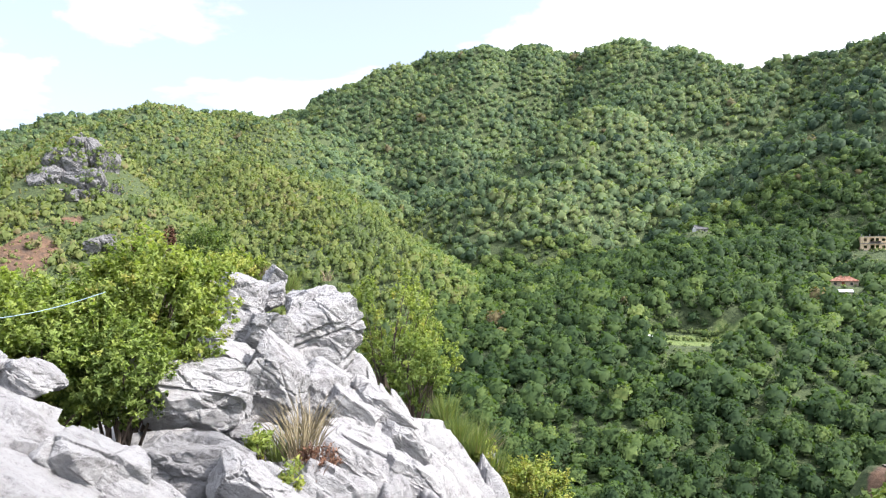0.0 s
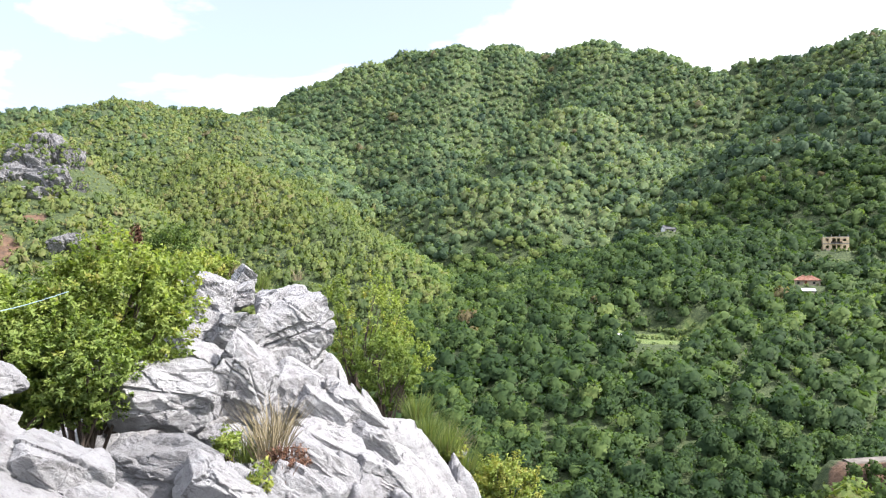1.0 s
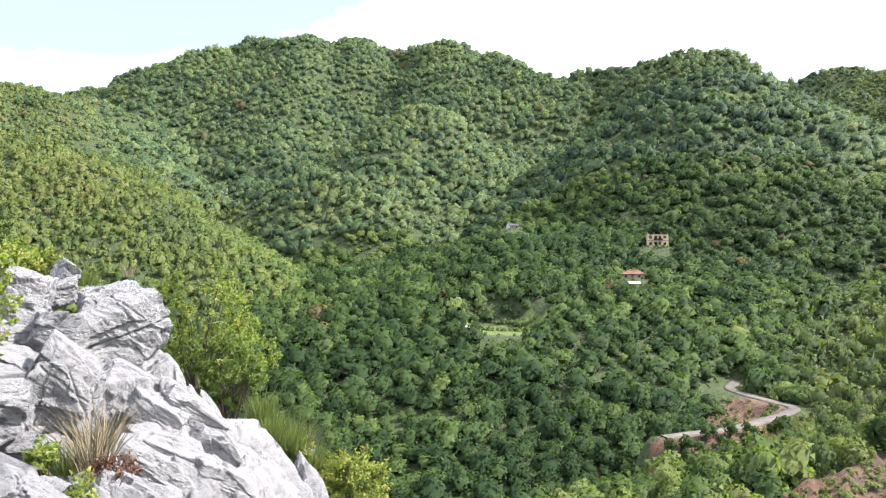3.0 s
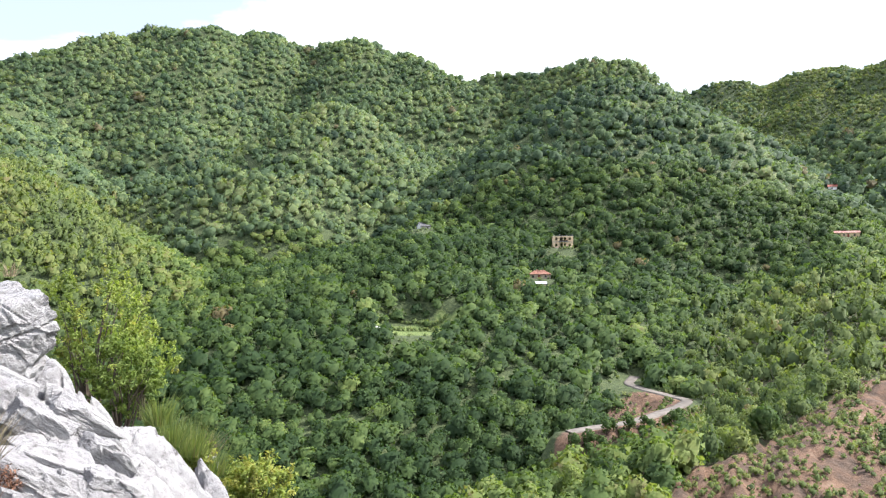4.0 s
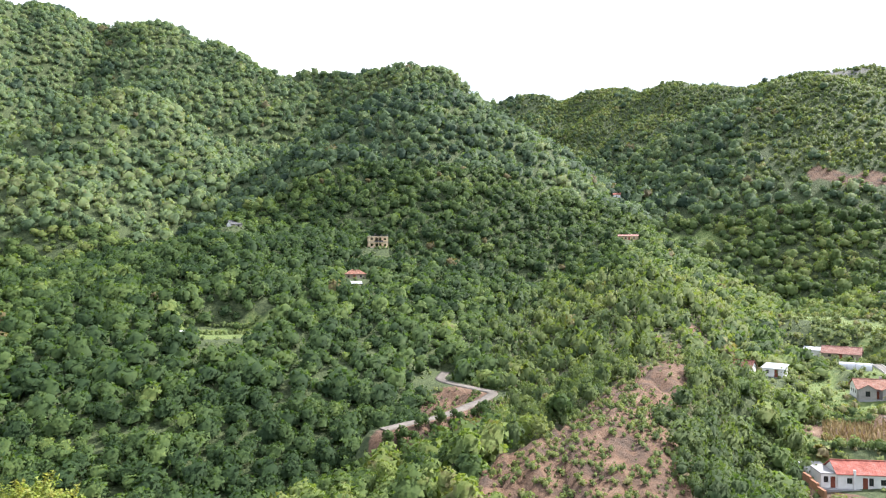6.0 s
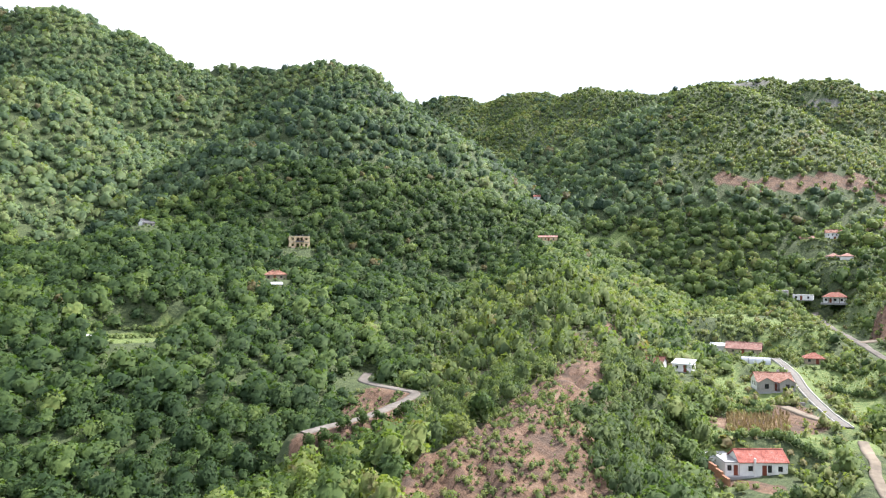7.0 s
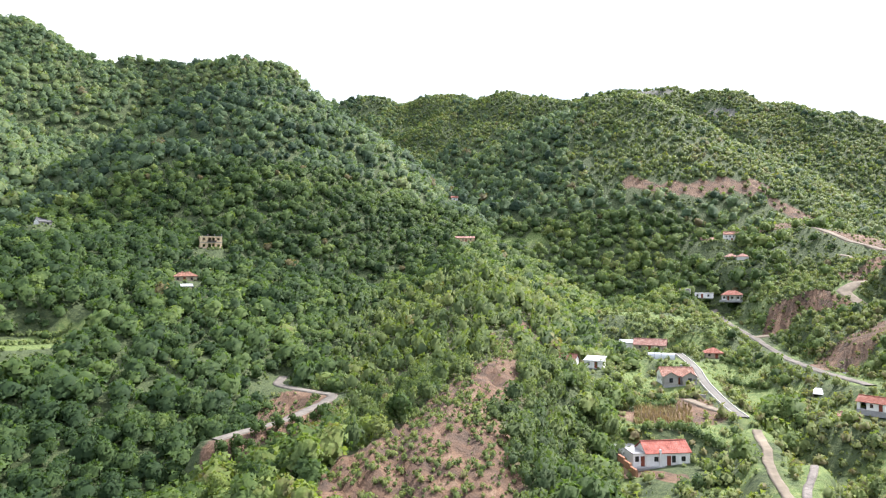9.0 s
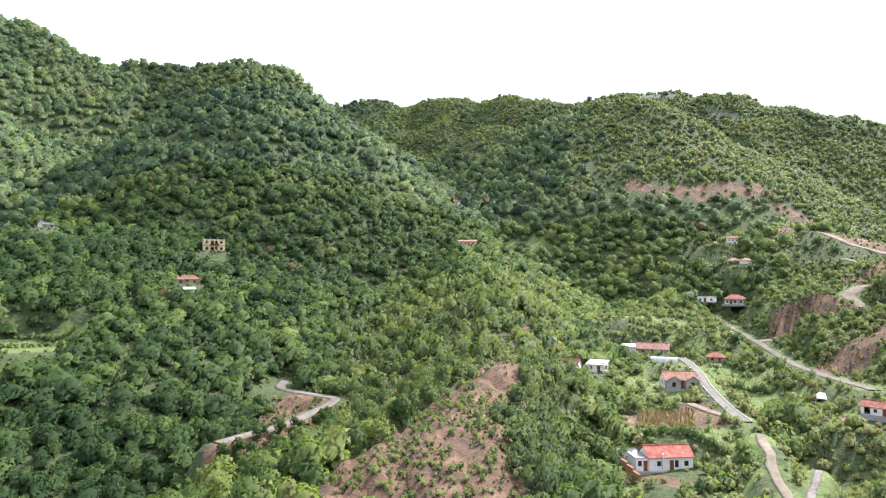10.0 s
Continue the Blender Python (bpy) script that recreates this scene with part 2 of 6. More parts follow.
RIDGES = [  # crest, slope of the flanks, bluntness of the crest
    (line((-75, 900, 6), (-50, 740, 6.5), (-33.5, 640, 7.6), (-30, 630, 9.2), (-27.1, 620, 10.7), (-23.5, 620, 12.5), (-19.3, 630, 12.4), (-16.7, 640, 13.1), (-13.5, 690, 12.4)), 0.62, 14),
    (line((-75, 1000, 8), (-45, 920, 8.5), (-33.5, 900, 9.6), (-30.1, 890, 11.4), (-25.7, 880, 12.9), (-20, 880, 11.5)), 0.70, 14),
    (line((-16.6, 448, 8.0), (-18.5, 436, 6.8), (-22, 415, 3.8)), 0.66, 7),
    (line((-20, 630, 12.0), (-17.6, 540, 9.4), (-15.7, 450, 8.3), (-12.6, 410, 7.3), (-8.8, 370, 5.3), (-4, 330, 2.0), (0.8, 295, -2.0), (3.5, 240, -6.5)), 0.62, 8),
    (line((-40, 390, 5.0), (-34, 378, 6.6), (-31, 368, 8.2), (-28.2, 362, 9.3), (-26.4, 366, 7.4), (-24.2, 382, 5.4)), 0.80, 4),
    (line((-14, 930, 12.4), (-8.8, 870, 14.7), (-4.1, 850, 16.9), (3.2, 840, 18.4), (8, 850, 18.0), (10.9, 850, 17.2), (15, 820, 18.1), (19.5, 800, 17.7), (23.6, 760, 15.9)), 0.92, 30),
    (line((23.6, 760, 15.9), (26.8, 740, 15.8), (30.6, 715, 15.5), (34.8, 690, 16.2), (37.8, 690, 16.0), (40.7, 720, 12.5), (48, 800, 6)), 0.95, 14),
    (line((-9, 760, 13.0), (-8, 640, 8.6), (-5, 520, 4.0), (-2, 430, 0.0)), 0.68, 8),
    (line((3, 760, 16.0), (1, 640, 11.0), (1, 540, 7.0), (3, 440, 2.0)), 0.68, 8),
    (line((1.6, 520, 6.6), (4.6, 540, 8.5), (9.1, 560, 11.2), (13.7, 572, 12.9), (17.6, 566, 10.6), (20.5, 545, 6.9)), 0.70, 9),
    (line((13.7, 572, 12.8), (11.5, 500, 8.6), (9.0, 430, 4.0)), 0.66, 10),
    (line((14, 760, 14.5), (14, 690, 11.5)), 0.70, 10),
    (line((22, 700, 13.5), (22.5, 610, 10.0), (23, 540, 7.0)), 0.68, 8),
    (line((34.4, 528, 14.0), (36.6, 524, 14.45), (38.8, 528, 14.2)), 0.66, 12),
    (line((36, 680, 13.5), (37, 528, 12.5)), 0.64, 12),
    (line((40, 350, 0.8), (32, 325, 0.9), (26, 335, 2.2), (20.5, 330, 2.5), (15, 300, -0.6), (10, 265, -4.5), (6, 215, -9.5)), 0.30, 12),
    (line((51, 430, 4.5), (53, 360, 2.0), (54, 290, -0.1), (55.5, 230, -2.7), (56.2, 180, -6.2), (56.4, 140, -8.5), (55, 122, -10.3), (52.3, 103, -12.6), (48, 90, -15.2), (43, 80, -18.6)), 0.46, 8),
    (line((41, 950, 13.6), (45.7, 880, 14.1), (50, 830, 14.3), (54, 800, 14.4), (57.5, 780, 14.8), (60, 770, 14.4), (62, 750, 13.6), (66.5, 760, 13.9), (71, 750, 13.9), (75, 730, 13.3), (79, 720, 12.0), (82, 720, 10.9), (85, 720, 10.1), (100, 720, 9.5), (130, 800, 9)), 0.72, 20),
    (line((53.0, 520, 6.3), (54.7, 535, 7.6), (58.5, 560, 10.8), (61.8, 572, 12.7), (65.6, 575, 13.9), (68, 570, 13.6), (70.9, 560, 11.8), (73.4, 535, 9.2), (76, 515, 6.0), (79.6, 480, 2.8)), 0.68, 10),
    (line((65.6, 575, 13.8), (67.5, 500, 8.0), (69.5, 440, 4.2)), 0.66, 12),
    (line((79, 400, 3.6), (82, 350, 2.3), (86, 335, 1.2), (95, 335, 2.0)), 0.45, 8),
    (line((120, 260, 9), (92, 300, 3.0), (86, 300, 0.2), (82.5, 275, -1.6), (79, 268, -4.2), (76.8, 262, -6.0)), 0.42, 8),
    (line((77, 430, 3.0), (74, 380, 1.0), (73, 320, -2.9)), 0.42, 10),
    (line((73, 320, -2.6), (70, 262, -4.6), (69, 225, -7.6), (70, 160, -11.4), (70, 120, -16.4)), 0.22, 15),
]
HOME = np.array([(-120, -90, 10), (-30, -25, 3.5), (-8, -5, 0.6), (0, -0.6, 0.02), (-4, 3.5, -1.0), (-5, 8.5, -1.6), (-4, 12, -3.4), (-1, 25, -11.0), (4, 45, -22.0)])

HOME_SPUR = np.array([(-1.8, 9.6, -1.2), (0.3, 10.9, -2.1), (1.6, 12.6, -3.0), (3.2, 17, -6.2), (5.5, 26, -12.5)])

ROADS = {  # line, half width
    "hairpin": (line((33.1, 136, -13.7), (35.5, 140, -13.2), (38.2, 146, -12.6), (40.2, 152, -11.9), (41.9, 160, -11.2), (42.6, 168, -10.7), (41.4, 174, -10.5), (39.3, 178, -10.1), (37.8, 184, -9.7), (38.4, 194, -9.1)), 1.6),
    "village": (line((75.6, 144, -11.8), (75.2, 147, -11.5), (73.7, 160, -10.2), (72.7, 176, -9.1), (72.3, 190, -8.3), (71.6, 205, -7.6), (70.9, 220, -7.1)), 1.3),
    "path": (line((79.2, 97, -18.2), (78.2, 105, -16.4), (77.6, 110, -15.5), (77.2, 117, -14.5), (77.3, 122, -13.8), (76.8, 127, -13.2), (76.5, 133, -12.5)), 1.1),
    "driveway": (line((75.2, 147, -11.4), (73.6, 148, -11.3), (71.5, 154, -10.6)), 1.3),
    "valley": (line((84, 165, -8.6), (81, 185, -7.9), (78.7, 215, -7.1), (77.6, 235, -6.4), (76.4, 255, -5.6), (74.5, 290, -4.5), (73.6, 320, -3.6)), 2.6),
    "switchback": (line((76.4, 255, -5.6), (78, 258, -5.3), (80.3, 252, -5.2), (83.5, 244, -4.9), (87, 240, -4.7), (87.6, 247, -4.3), (84.8, 254, -3.8), (83.4, 262, -2.8), (82.3, 270, -1.9), (83.2, 278, -1.3), (86, 284, -1.0)), 2.3),
    "upper": (line((80.5, 350, 2.9), (81.8, 340, 2.3), (82.9, 332, 1.7), (84.9, 322, 1.1), (88, 312, 0.4), (86, 304, -0.4), (83.9, 306, 0.2), (82.2, 316, 0.8)), 2.2),
    "brook": (line((80.5, 92, -19), (79.8, 104, -16.6), (80.3, 113, -15.2), (80.4, 118, -14.6)), 0.9),
}
PADS = [  # level places for houses and terraces: bearing, distance, rise, half size
    (32.7, 312, 1.35, 8), (30.8, 268, -1.2, 7), (30.9, 256, -2.0, 4), (21.1, 325, 3.0, 7), (53.6, 348, 2.0, 6), (52.7, 455, 5.5, 5),
    (63.4, 172, -8.5, 8), (68.5, 226, -7.0, 9), (69.6, 205, -7.5, 6), (70.9, 172, -9.5, 9), (73.6, 215, -7.3, 7), (69.8, 119, -15.7, 13),
    (74.0, 310, -2.7, 10), (75.2, 345, 0.4, 7), (73.9, 375, 1.9, 9), (80.8, 165, -10.1, 7), (83.6, 150, -10.9, 10), (82.5, 190, -8.5, 4),
    (69.7, 140, -12.1, 10), (67.8, 258, -4.0, 14), (72.2, 250, -4.6, 13), (20.2, 215, -5.8, 10), (69.5, 158, -11.0, 6), (69.5, 105, -18.4, 12), (73.5, 112, -16.8, 8),
]


SPUR = line((56.8, 145, -7), (55, 122, -9.6), (52.3, 103, -12.2), (48, 90, -15.2), (43, 80, -18.6))


def height(x, y, cut=True):
    h = -44 + 0.012 * np.hypot(x, y) + 6 * fbm(x / 90, y / 90, 3, 3)
    for pts, slope, blunt in RIDGES:
        far = min(1.0, np.hypot(*pts[:, :2].T).mean() / 600)
        h = smax(h, ridge(x, y, pts, slope, blunt), 3 + 4 * far)
    d = np.hypot(x, y)
    far = np.clip((d - 200) / 450, 0, 1) * (1 - 0.5 * np.clip((np.degrees(np.arctan2(x, y)) - 56) / 8, 0, 1))
    h = h + ((18 * fbm(x / 130, y / 130, 4, 5) - 13 * np.clip(0.16 - np.abs(fbm(x / 85, y / 85, 2, 41)), 0, 1) / 0.16) * far + 3.0 * np.abs(fbm(x / 34, y / 34, 3, 9)) * np.clip((d - 50) / 120, 0, 1))
    spur = near_line(x, y, SPUR, 16.0, 0.6)
    h = h - 0.9 * np.abs(fbm(x / 7, y / 7, 3, 14)) * spur
    b = np.degrees(np.arctan2(x, y))
    for across, seed, deep in ((0.42, 21, 1.3), (0.95, 22, 0.6)):  # rain gullies running down the bare spur
        g = fbm(b * across + 1.5 * fbm(x / 16, y / 16, 2, 23), d / 38, 2, seed)
        h = h - deep * np.exp(-(g / 0.07) ** 2) * spur
    lo = np.clip((d - 1500) / 1500, 0, 1)
    h = h * (1 - lo) + 60 * lo
    h = smax(h, ridge(x, y, HOME, 0.62, 1.2, 1.0), 2.0)
    h = smax(h, ridge(x, y, HOME_SPUR, 0.66, 0.8, 0.5), 1.0)
    if cut:
        for b, dist, rise, r in PADS:
            px, py, pz = P(b, dist, rise)
            k = np.clip((r * 1.9 - np.hypot(x - px, y - py)) / (r * 0.9), 0, 1)
            k = k * k * (3 - 2 * k)
            h = h * (1 - k) + pz * k
        for pts, half in ROADS.values():
            dd, z = along(x, y, pts)
            k = np.clip((half * 3.5 + 2 - dd) / (half * 2.0 + 2), 0, 1)
            k = k * k * (3 - 2 * k)
            h = h * (1 - k) + z * k
    return h


def near_line(x, y, pts, r, soft=0.5, ragged=0.0):
    """1 within r of the line, 0 past r + soft * r."""
    d, _ = along(x, y, pts)
    if ragged:
        d = d + ragged * r * 2 * fbm(x / (r * 1.2), y / (r * 1.2), 3, 21)
    return np.clip((r * (1 + soft) - d) / (r * soft), 0, 1)


BARE = [  # bare red earth: line, half width
    (line((56.2, 142, -8.5), (55.2, 130, -9.5), (53.8, 116, -11), (52.0, 102, -12)), 5.2),
    (line((52.3, 102, -12), (48, 90, -15), (44, 82, -18)), 4.2), (line((54.2, 114, -10), (54.4, 95, -14), (54.6, 78, -19)), 3.6), (line((51, 98, -13), (50.6, 84, -17)), 5.0), (line((47, 84, -17), (50, 78, -19)), 4.0),
    (line((57.3, 150, -6), (57.0, 172, -5)), 2.0), (line((58.6, 186, -5), (58.2, 200, -5)), 1.5), (line((55.2, 168, -6), (55.6, 180, -6)), 1.4), (line((39.0, 158, -11), (40.2, 168, -11)), 7.0), (line((60.2, 158, -7), (60.6, 172, -7)), 1.3),
    (line((43, 150, -11), (46, 158, -10), (47.5, 150, -10)), 5.0), (line((45.2, 178, -9), (46.6, 172, -9)), 2.5),
    (line((-37, 290, 1), (-32, 293, 1.5)), 8), (line((-29.2, 306, 2.6), (-28.6, 308, 3)), 2),
    (line((77.0, 455, 6.4), (73.7, 440, 4.7), (71.2, 430, 3.5), (67.5, 430, 2.8)), 5.5), (line((77.2, 395, 2.6), (79.5, 395, 2.6)), 9),
    (line((79, 440, 5), (82, 430, 5.6), (86, 420, 4.6)), 9), (line((78.2, 262, -5), (80.5, 260, -4), (84.5, 250, -4.4), (88, 255, -3)), 5.5),
    (line((83, 285, -1), (86, 290, -0.5)), 5), (line((82, 345, 2), (86, 330, 0)), 6), (line((71.0, 152, -10.8), (72.4, 152, -10.8)), 3.0),
    (line((82, 200, -7.5), (85, 205, -6)), 7), (line((40.5, 160, -11), (38.5, 156, -11.5)), 4.0), (line((34.5, 133, -13), (38, 140, -12.6), (41.5, 150, -11.5)), 5.0), (line((66.8, 118, -15.5), (70.5, 114, -16)), 2.0), (line((68.2, 141, -12), (71.2, 141, -12)), 5.5),
]
STONY = [(line((68, 740, 13), (70, 722, 12.6)), 7), (line((73, 690, 11), (75, 676, 10.5)), 6), (line((-30, 350, 7), (-28, 350, 7)), 5)]
CRAGS = line((-30.6, 334, 6), (-29, 328, 6), (-27, 330, 6), (-25.6, 338, 5))
FIELDS = [
    (line((67.0, 262, -3.8), (69.5, 256, -4)), 10), (line((71.2, 254, -4.5), (73.6, 246, -5)), 7), (line((68, 182, -9), (69.4, 170, -10)), 6),
    (line((74.6, 185, -8.8), (76, 175, -9.4)), 9), (line((66.5, 190, -8.5), (67.5, 180, -9)), 5),
    (line((57.1, 385, 3.2), (60, 380, 3.0)), 4), (line((18.0, 214, -5.9), (22.5, 216, -5.6)), 7),
    (line((74.5, 204, -7.9), (76, 200, -8)), 6),
]


# one tint per ridge; haze and sun on the hills are partly put in here
TINTS = (0.56, 0.48, 0.60, 0.66, 0.58, 0.60, 0.60, 0.46, 0.46, 0.66, 0.62, 0.40, 0.50, 0.33, 0.36, 0.30, 0.50, 0.50, 0.52, 0.50, 0.5, 0.5, 0.5, 0.5)


def belt(x, y):
    """The woods' general tint, hill by hill: leaf colour, with haze and sunlit brightness added."""
    best, out = np.full(x.shape, -1e9), np.zeros(x.shape)
    for (pts, slope, blunt), t in zip(RIDGES, TINTS):
        h = ridge(x, y, pts, slope, blunt)
        out, best = np.where(h > best, t, out), np.maximum(h, best)
    return out


def region(x, y, places, soft=0.5, ragged=0.6):
    return np.max([near_line(x, y, p, r, soft, ragged) for p, r in places], axis=0)


def numpy_mesh(name, verts, tris, smooth=False, tint=None, mats=(), extra=(), normals=None):
    me = bpy.data.meshes.new(name)
    n, k = len(tris), tris.shape[1]
    me.vertices.add(len(verts))
    me.vertices.foreach_set("co", np.ascontiguousarray(verts, dtype=np.float32).ravel())
    me.loops.add(n * k)
    me.loops.foreach_set("vertex_index", np.ascontiguousarray(tris, dtype=np.int32).ravel())
    me.polygons.add(n)
    me.polygons.foreach_set("loop_start", np.arange(0, n * k, k, dtype=np.int32))
    if smooth:
        me.polygons.foreach_set("use_smooth", np.ones(n, dtype=bool))
    me.update(calc_edges=True)
    for key, values in ((("tint", tint),) if tint is not None else ()) + tuple(extra):
        a = me.attributes.new(key, "FLOAT", "POINT")
        a.data.foreach_set("value", np.ascontiguousarray(values, dtype=np.float32))
    if normals is not None:
        a = me.attributes.new("custom_normal", "FLOAT_VECTOR", "POINT")
        a.data.foreach_set("vector", np.ascontiguousarray(normals, dtype=np.float32).ravel())
    for m in mats:
        me.materials.append(m)
    return me


def graded(lo, hi, fine, coarse, grow):
    out = [0.0]
    while out[-1] < hi:
        out.append(out[-1] + min(coarse, fine + grow * out[-1]))
    neg = [0.0]
    while neg[-1] > lo:
        neg.append(neg[-1] - min(coarse, fine + grow * -neg[-1]))
    return np.array(neg[:0:-1] + out)


def sheet(gx, gy):
    i, j = np.meshgrid(np.arange(len(gx) - 1), np.arange(len(gy) - 1), indexing="ij")
    a = (i * len(gy) + j).ravel()
    return np.stack([a, a + len(gy), a + len(gy) + 1, a + 1], -1)


def young(x, y):
    """Where the wood is young and thin: the near spur on one hand, the bare spur on the other."""
    b, d = np.degrees(np.arctan2(x, y)), np.hypot(x, y)
    left = np.clip((1 - b) / 4, 0, 1) * np.clip((d - 150) / 30, 0, 1) * np.clip((530 - d) / 40, 0, 1)
    spur = np.clip((b - 41) / 3, 0, 1) * np.clip((63 - b) / 2, 0, 1) * np.clip((290 - d) / 40, 0, 1) * np.clip((d - 60) / 10, 0, 1)
    return left, spur


def bearing(x, y):
    return np.degrees(np.arctan2(x, y))


def zone_village(x, y):
    b, d = bearing(x, y), np.hypot(x, y)
    return np.clip((b - 63) / 4, 0, 1) * np.clip((330 - d) / 40, 0, 1) * np.clip((d - 80) / 15, 0, 1)


gx, gy = graded(-3000, 3000, 0.9, 90, 0.0242), graded(-3000, 3000, 0.9, 90, 0.0242)


def finer(g, lo, hi, step):
    return np.concatenate([g[g < lo - step * 0.5], np.arange(lo, hi, step), g[g > hi + step * 0.3]])


gx, gy = finer(gx, 56, 122, 1.15), finer(gy, 44, 96, 1.15)  # the bare spur
GX, GY = (a.ravel() for a in np.meshgrid(gx, gy, indexing="ij"))
GZ = height(GX, GY)
ground = new("ground", numpy_mesh("ground", np.stack([GX, GY, GZ], -1), sheet(gx, gy), True, None, (ground_mat,),
             (("bare", np.maximum(region(GX, GY, BARE), 0.40 * young(GX, GY)[1])), ("stony", region(GX, GY, STONY)), ("field", np.maximum(region(GX, GY, FIELDS), zone_village(GX, GY) * np.clip(0.42 + 1.8 * fbm(GX / 9, GY / 9, 3, 44), 0, 1))))))
tagged(ground, "wooded hillsides with grass, red earth and scree", "ground", kind="structure")


def ground_z(x, y):
    """Height of the ground sheet itself."""
    g = GZ.reshape(len(gx), len(gy))
    i, j = np.clip(np.searchsorted(gx, x) - 1, 0, len(gx) - 2), np.clip(np.searchsorted(gy, y) - 1, 0, len(gy) - 2)
    u, w = (x - gx[i]) / (gx[i + 1] - gx[i]), (y - gy[j]) / (gy[j + 1] - gy[j])
    return (g[i, j] * (1 - u) + g[i + 1, j] * u) * (1 - w) + (g[i, j + 1] * (1 - u) + g[i + 1, j + 1] * u) * w


# ---- trees ----
def ico(sub):
    bm = bmesh.new()
    bmesh.ops.create_icosphere(bm, subdivisions=sub, radius=1.0)
    v = np.array([p.co[:] for p in bm.verts])
    f = np.array([[p.index for p in g.verts] for g in bm.faces])
    bm.free()
    return v, f


ICO = {k: ico(k) for k in (1, 2, 3, 4, 5, 6)}


def leaves_at(rng, pts, normals, size, loose=0.6, pointed=1.1):
    """One three-cornered leaf spray at each place, more or less facing outwards."""
    n = normals + loose * rng.normal(size=normals.shape)
    n /= np.linalg.norm(n, axis=1, keepdims=True)
    u = np.cross(n, rng.normal(size=n.shape))
    u /= np.linalg.norm(u, axis=1, keepdims=True)
    w = np.cross(n, u)
    s = (size * rng.uniform(0.6, 1.4, len(pts)))[:, None]
    v = np.stack([pts - u * s * 0.6, pts + u * s * 0.6, pts + w * s * pointed], 1).reshape(-1, 3)
    return v, np.arange(len(v)).reshape(-1, 3)


def crown_shape(seed, leaves, core, size, blobs=7, tall=1.0, cores=4, inner=0.90):
    """A crown about one wide each way from its middle, standing on its base: clumps round a leader, sprays on their outsides."""
    rng = np.random.RandomState(seed)
    cen = [np.array((0, 0, 0.72 * tall))]
    rad = [0.64]
    for k in range(blobs):
        a = 2 * math.pi * (k + rng.rand() * 0.8) / blobs
        up = rng.uniform(0.25, 1.10) * tall
        reach = rng.uniform(0.34, 0.60) * (1.15 - 0.55 * up / tall)
        cen.append(np.array((reach * math.cos(a), reach * math.sin(a), up + 0.06)))
        rad.append(rng.uniform(0.30, 0.46))
    cen, rad = np.array(cen), np.array(rad)
    vs, fs, base = [], [], 0
    for k in range(min(cores, len(cen))):
        v0, f0 = ICO[core]
        v = v0 * rad[k] * inner * (1 + 0.10 * rng.normal(size=(len(v0), 1))) + cen[k]
        vs.append(v)
        fs.append(f0 + base)
        base += len(v)
    need = leaves
    while need > 0:
        k = rng.choice(len(cen), size=need * 3, p=rad ** 2 / (rad ** 2).sum())
        d = rng.normal(size=(need * 3, 3))
        d[:, 2] += 0.35
        d /= np.linalg.norm(d, axis=1, keepdims=True)
        p = cen[k] + d * rad[k][:, None] * rng.uniform(0.84, 1.02, (need * 3, 1))
        gap = np.linalg.norm(p[:, None] - cen[None], axis=2) - 0.92 * rad[None]
        gap[np.arange(len(p)), k] = 1
        ok = (gap > 0).all(1) & (p[:, 2] > 0.02)
        p, d = p[ok][:need], d[ok][:need]
        v, f = leaves_at(rng, p, d, size)
        vs.append(v)
        fs.append(f + base)
        base += len(v)
        need -= len(p)
    v = np.concatenate(vs)
    v[:, 2] = np.maximum(v[:, 2], 0.0)
    near = np.argmin(np.linalg.norm(v[:, None] - cen[None], axis=2) - rad[None], axis=1)
    out = (v - cen[near]) / rad[near][:, None] + 0.45 * (v - np.array((0, 0, 0.45 * tall))) + 0.24 * rng.normal(size=v.shape)
    return v, np.concatenate(fs), out / np.linalg.norm(out, axis=1, keepdims=True)


def slope_normal(x, y, reach=14.0):
    """The lie of the land round a place, small bumps left out."""
    dx = (height(x + reach, y, False) - height(x - reach, y, False)) / (2 * reach)
    dy = (height(x, y + reach, False) - height(x, y - reach, False)) / (2 * reach)
    n = np.stack([-dx, -dy, np.ones_like(dx)], -1)
    return n / np.linalg.norm(n, axis=1, keepdims=True)


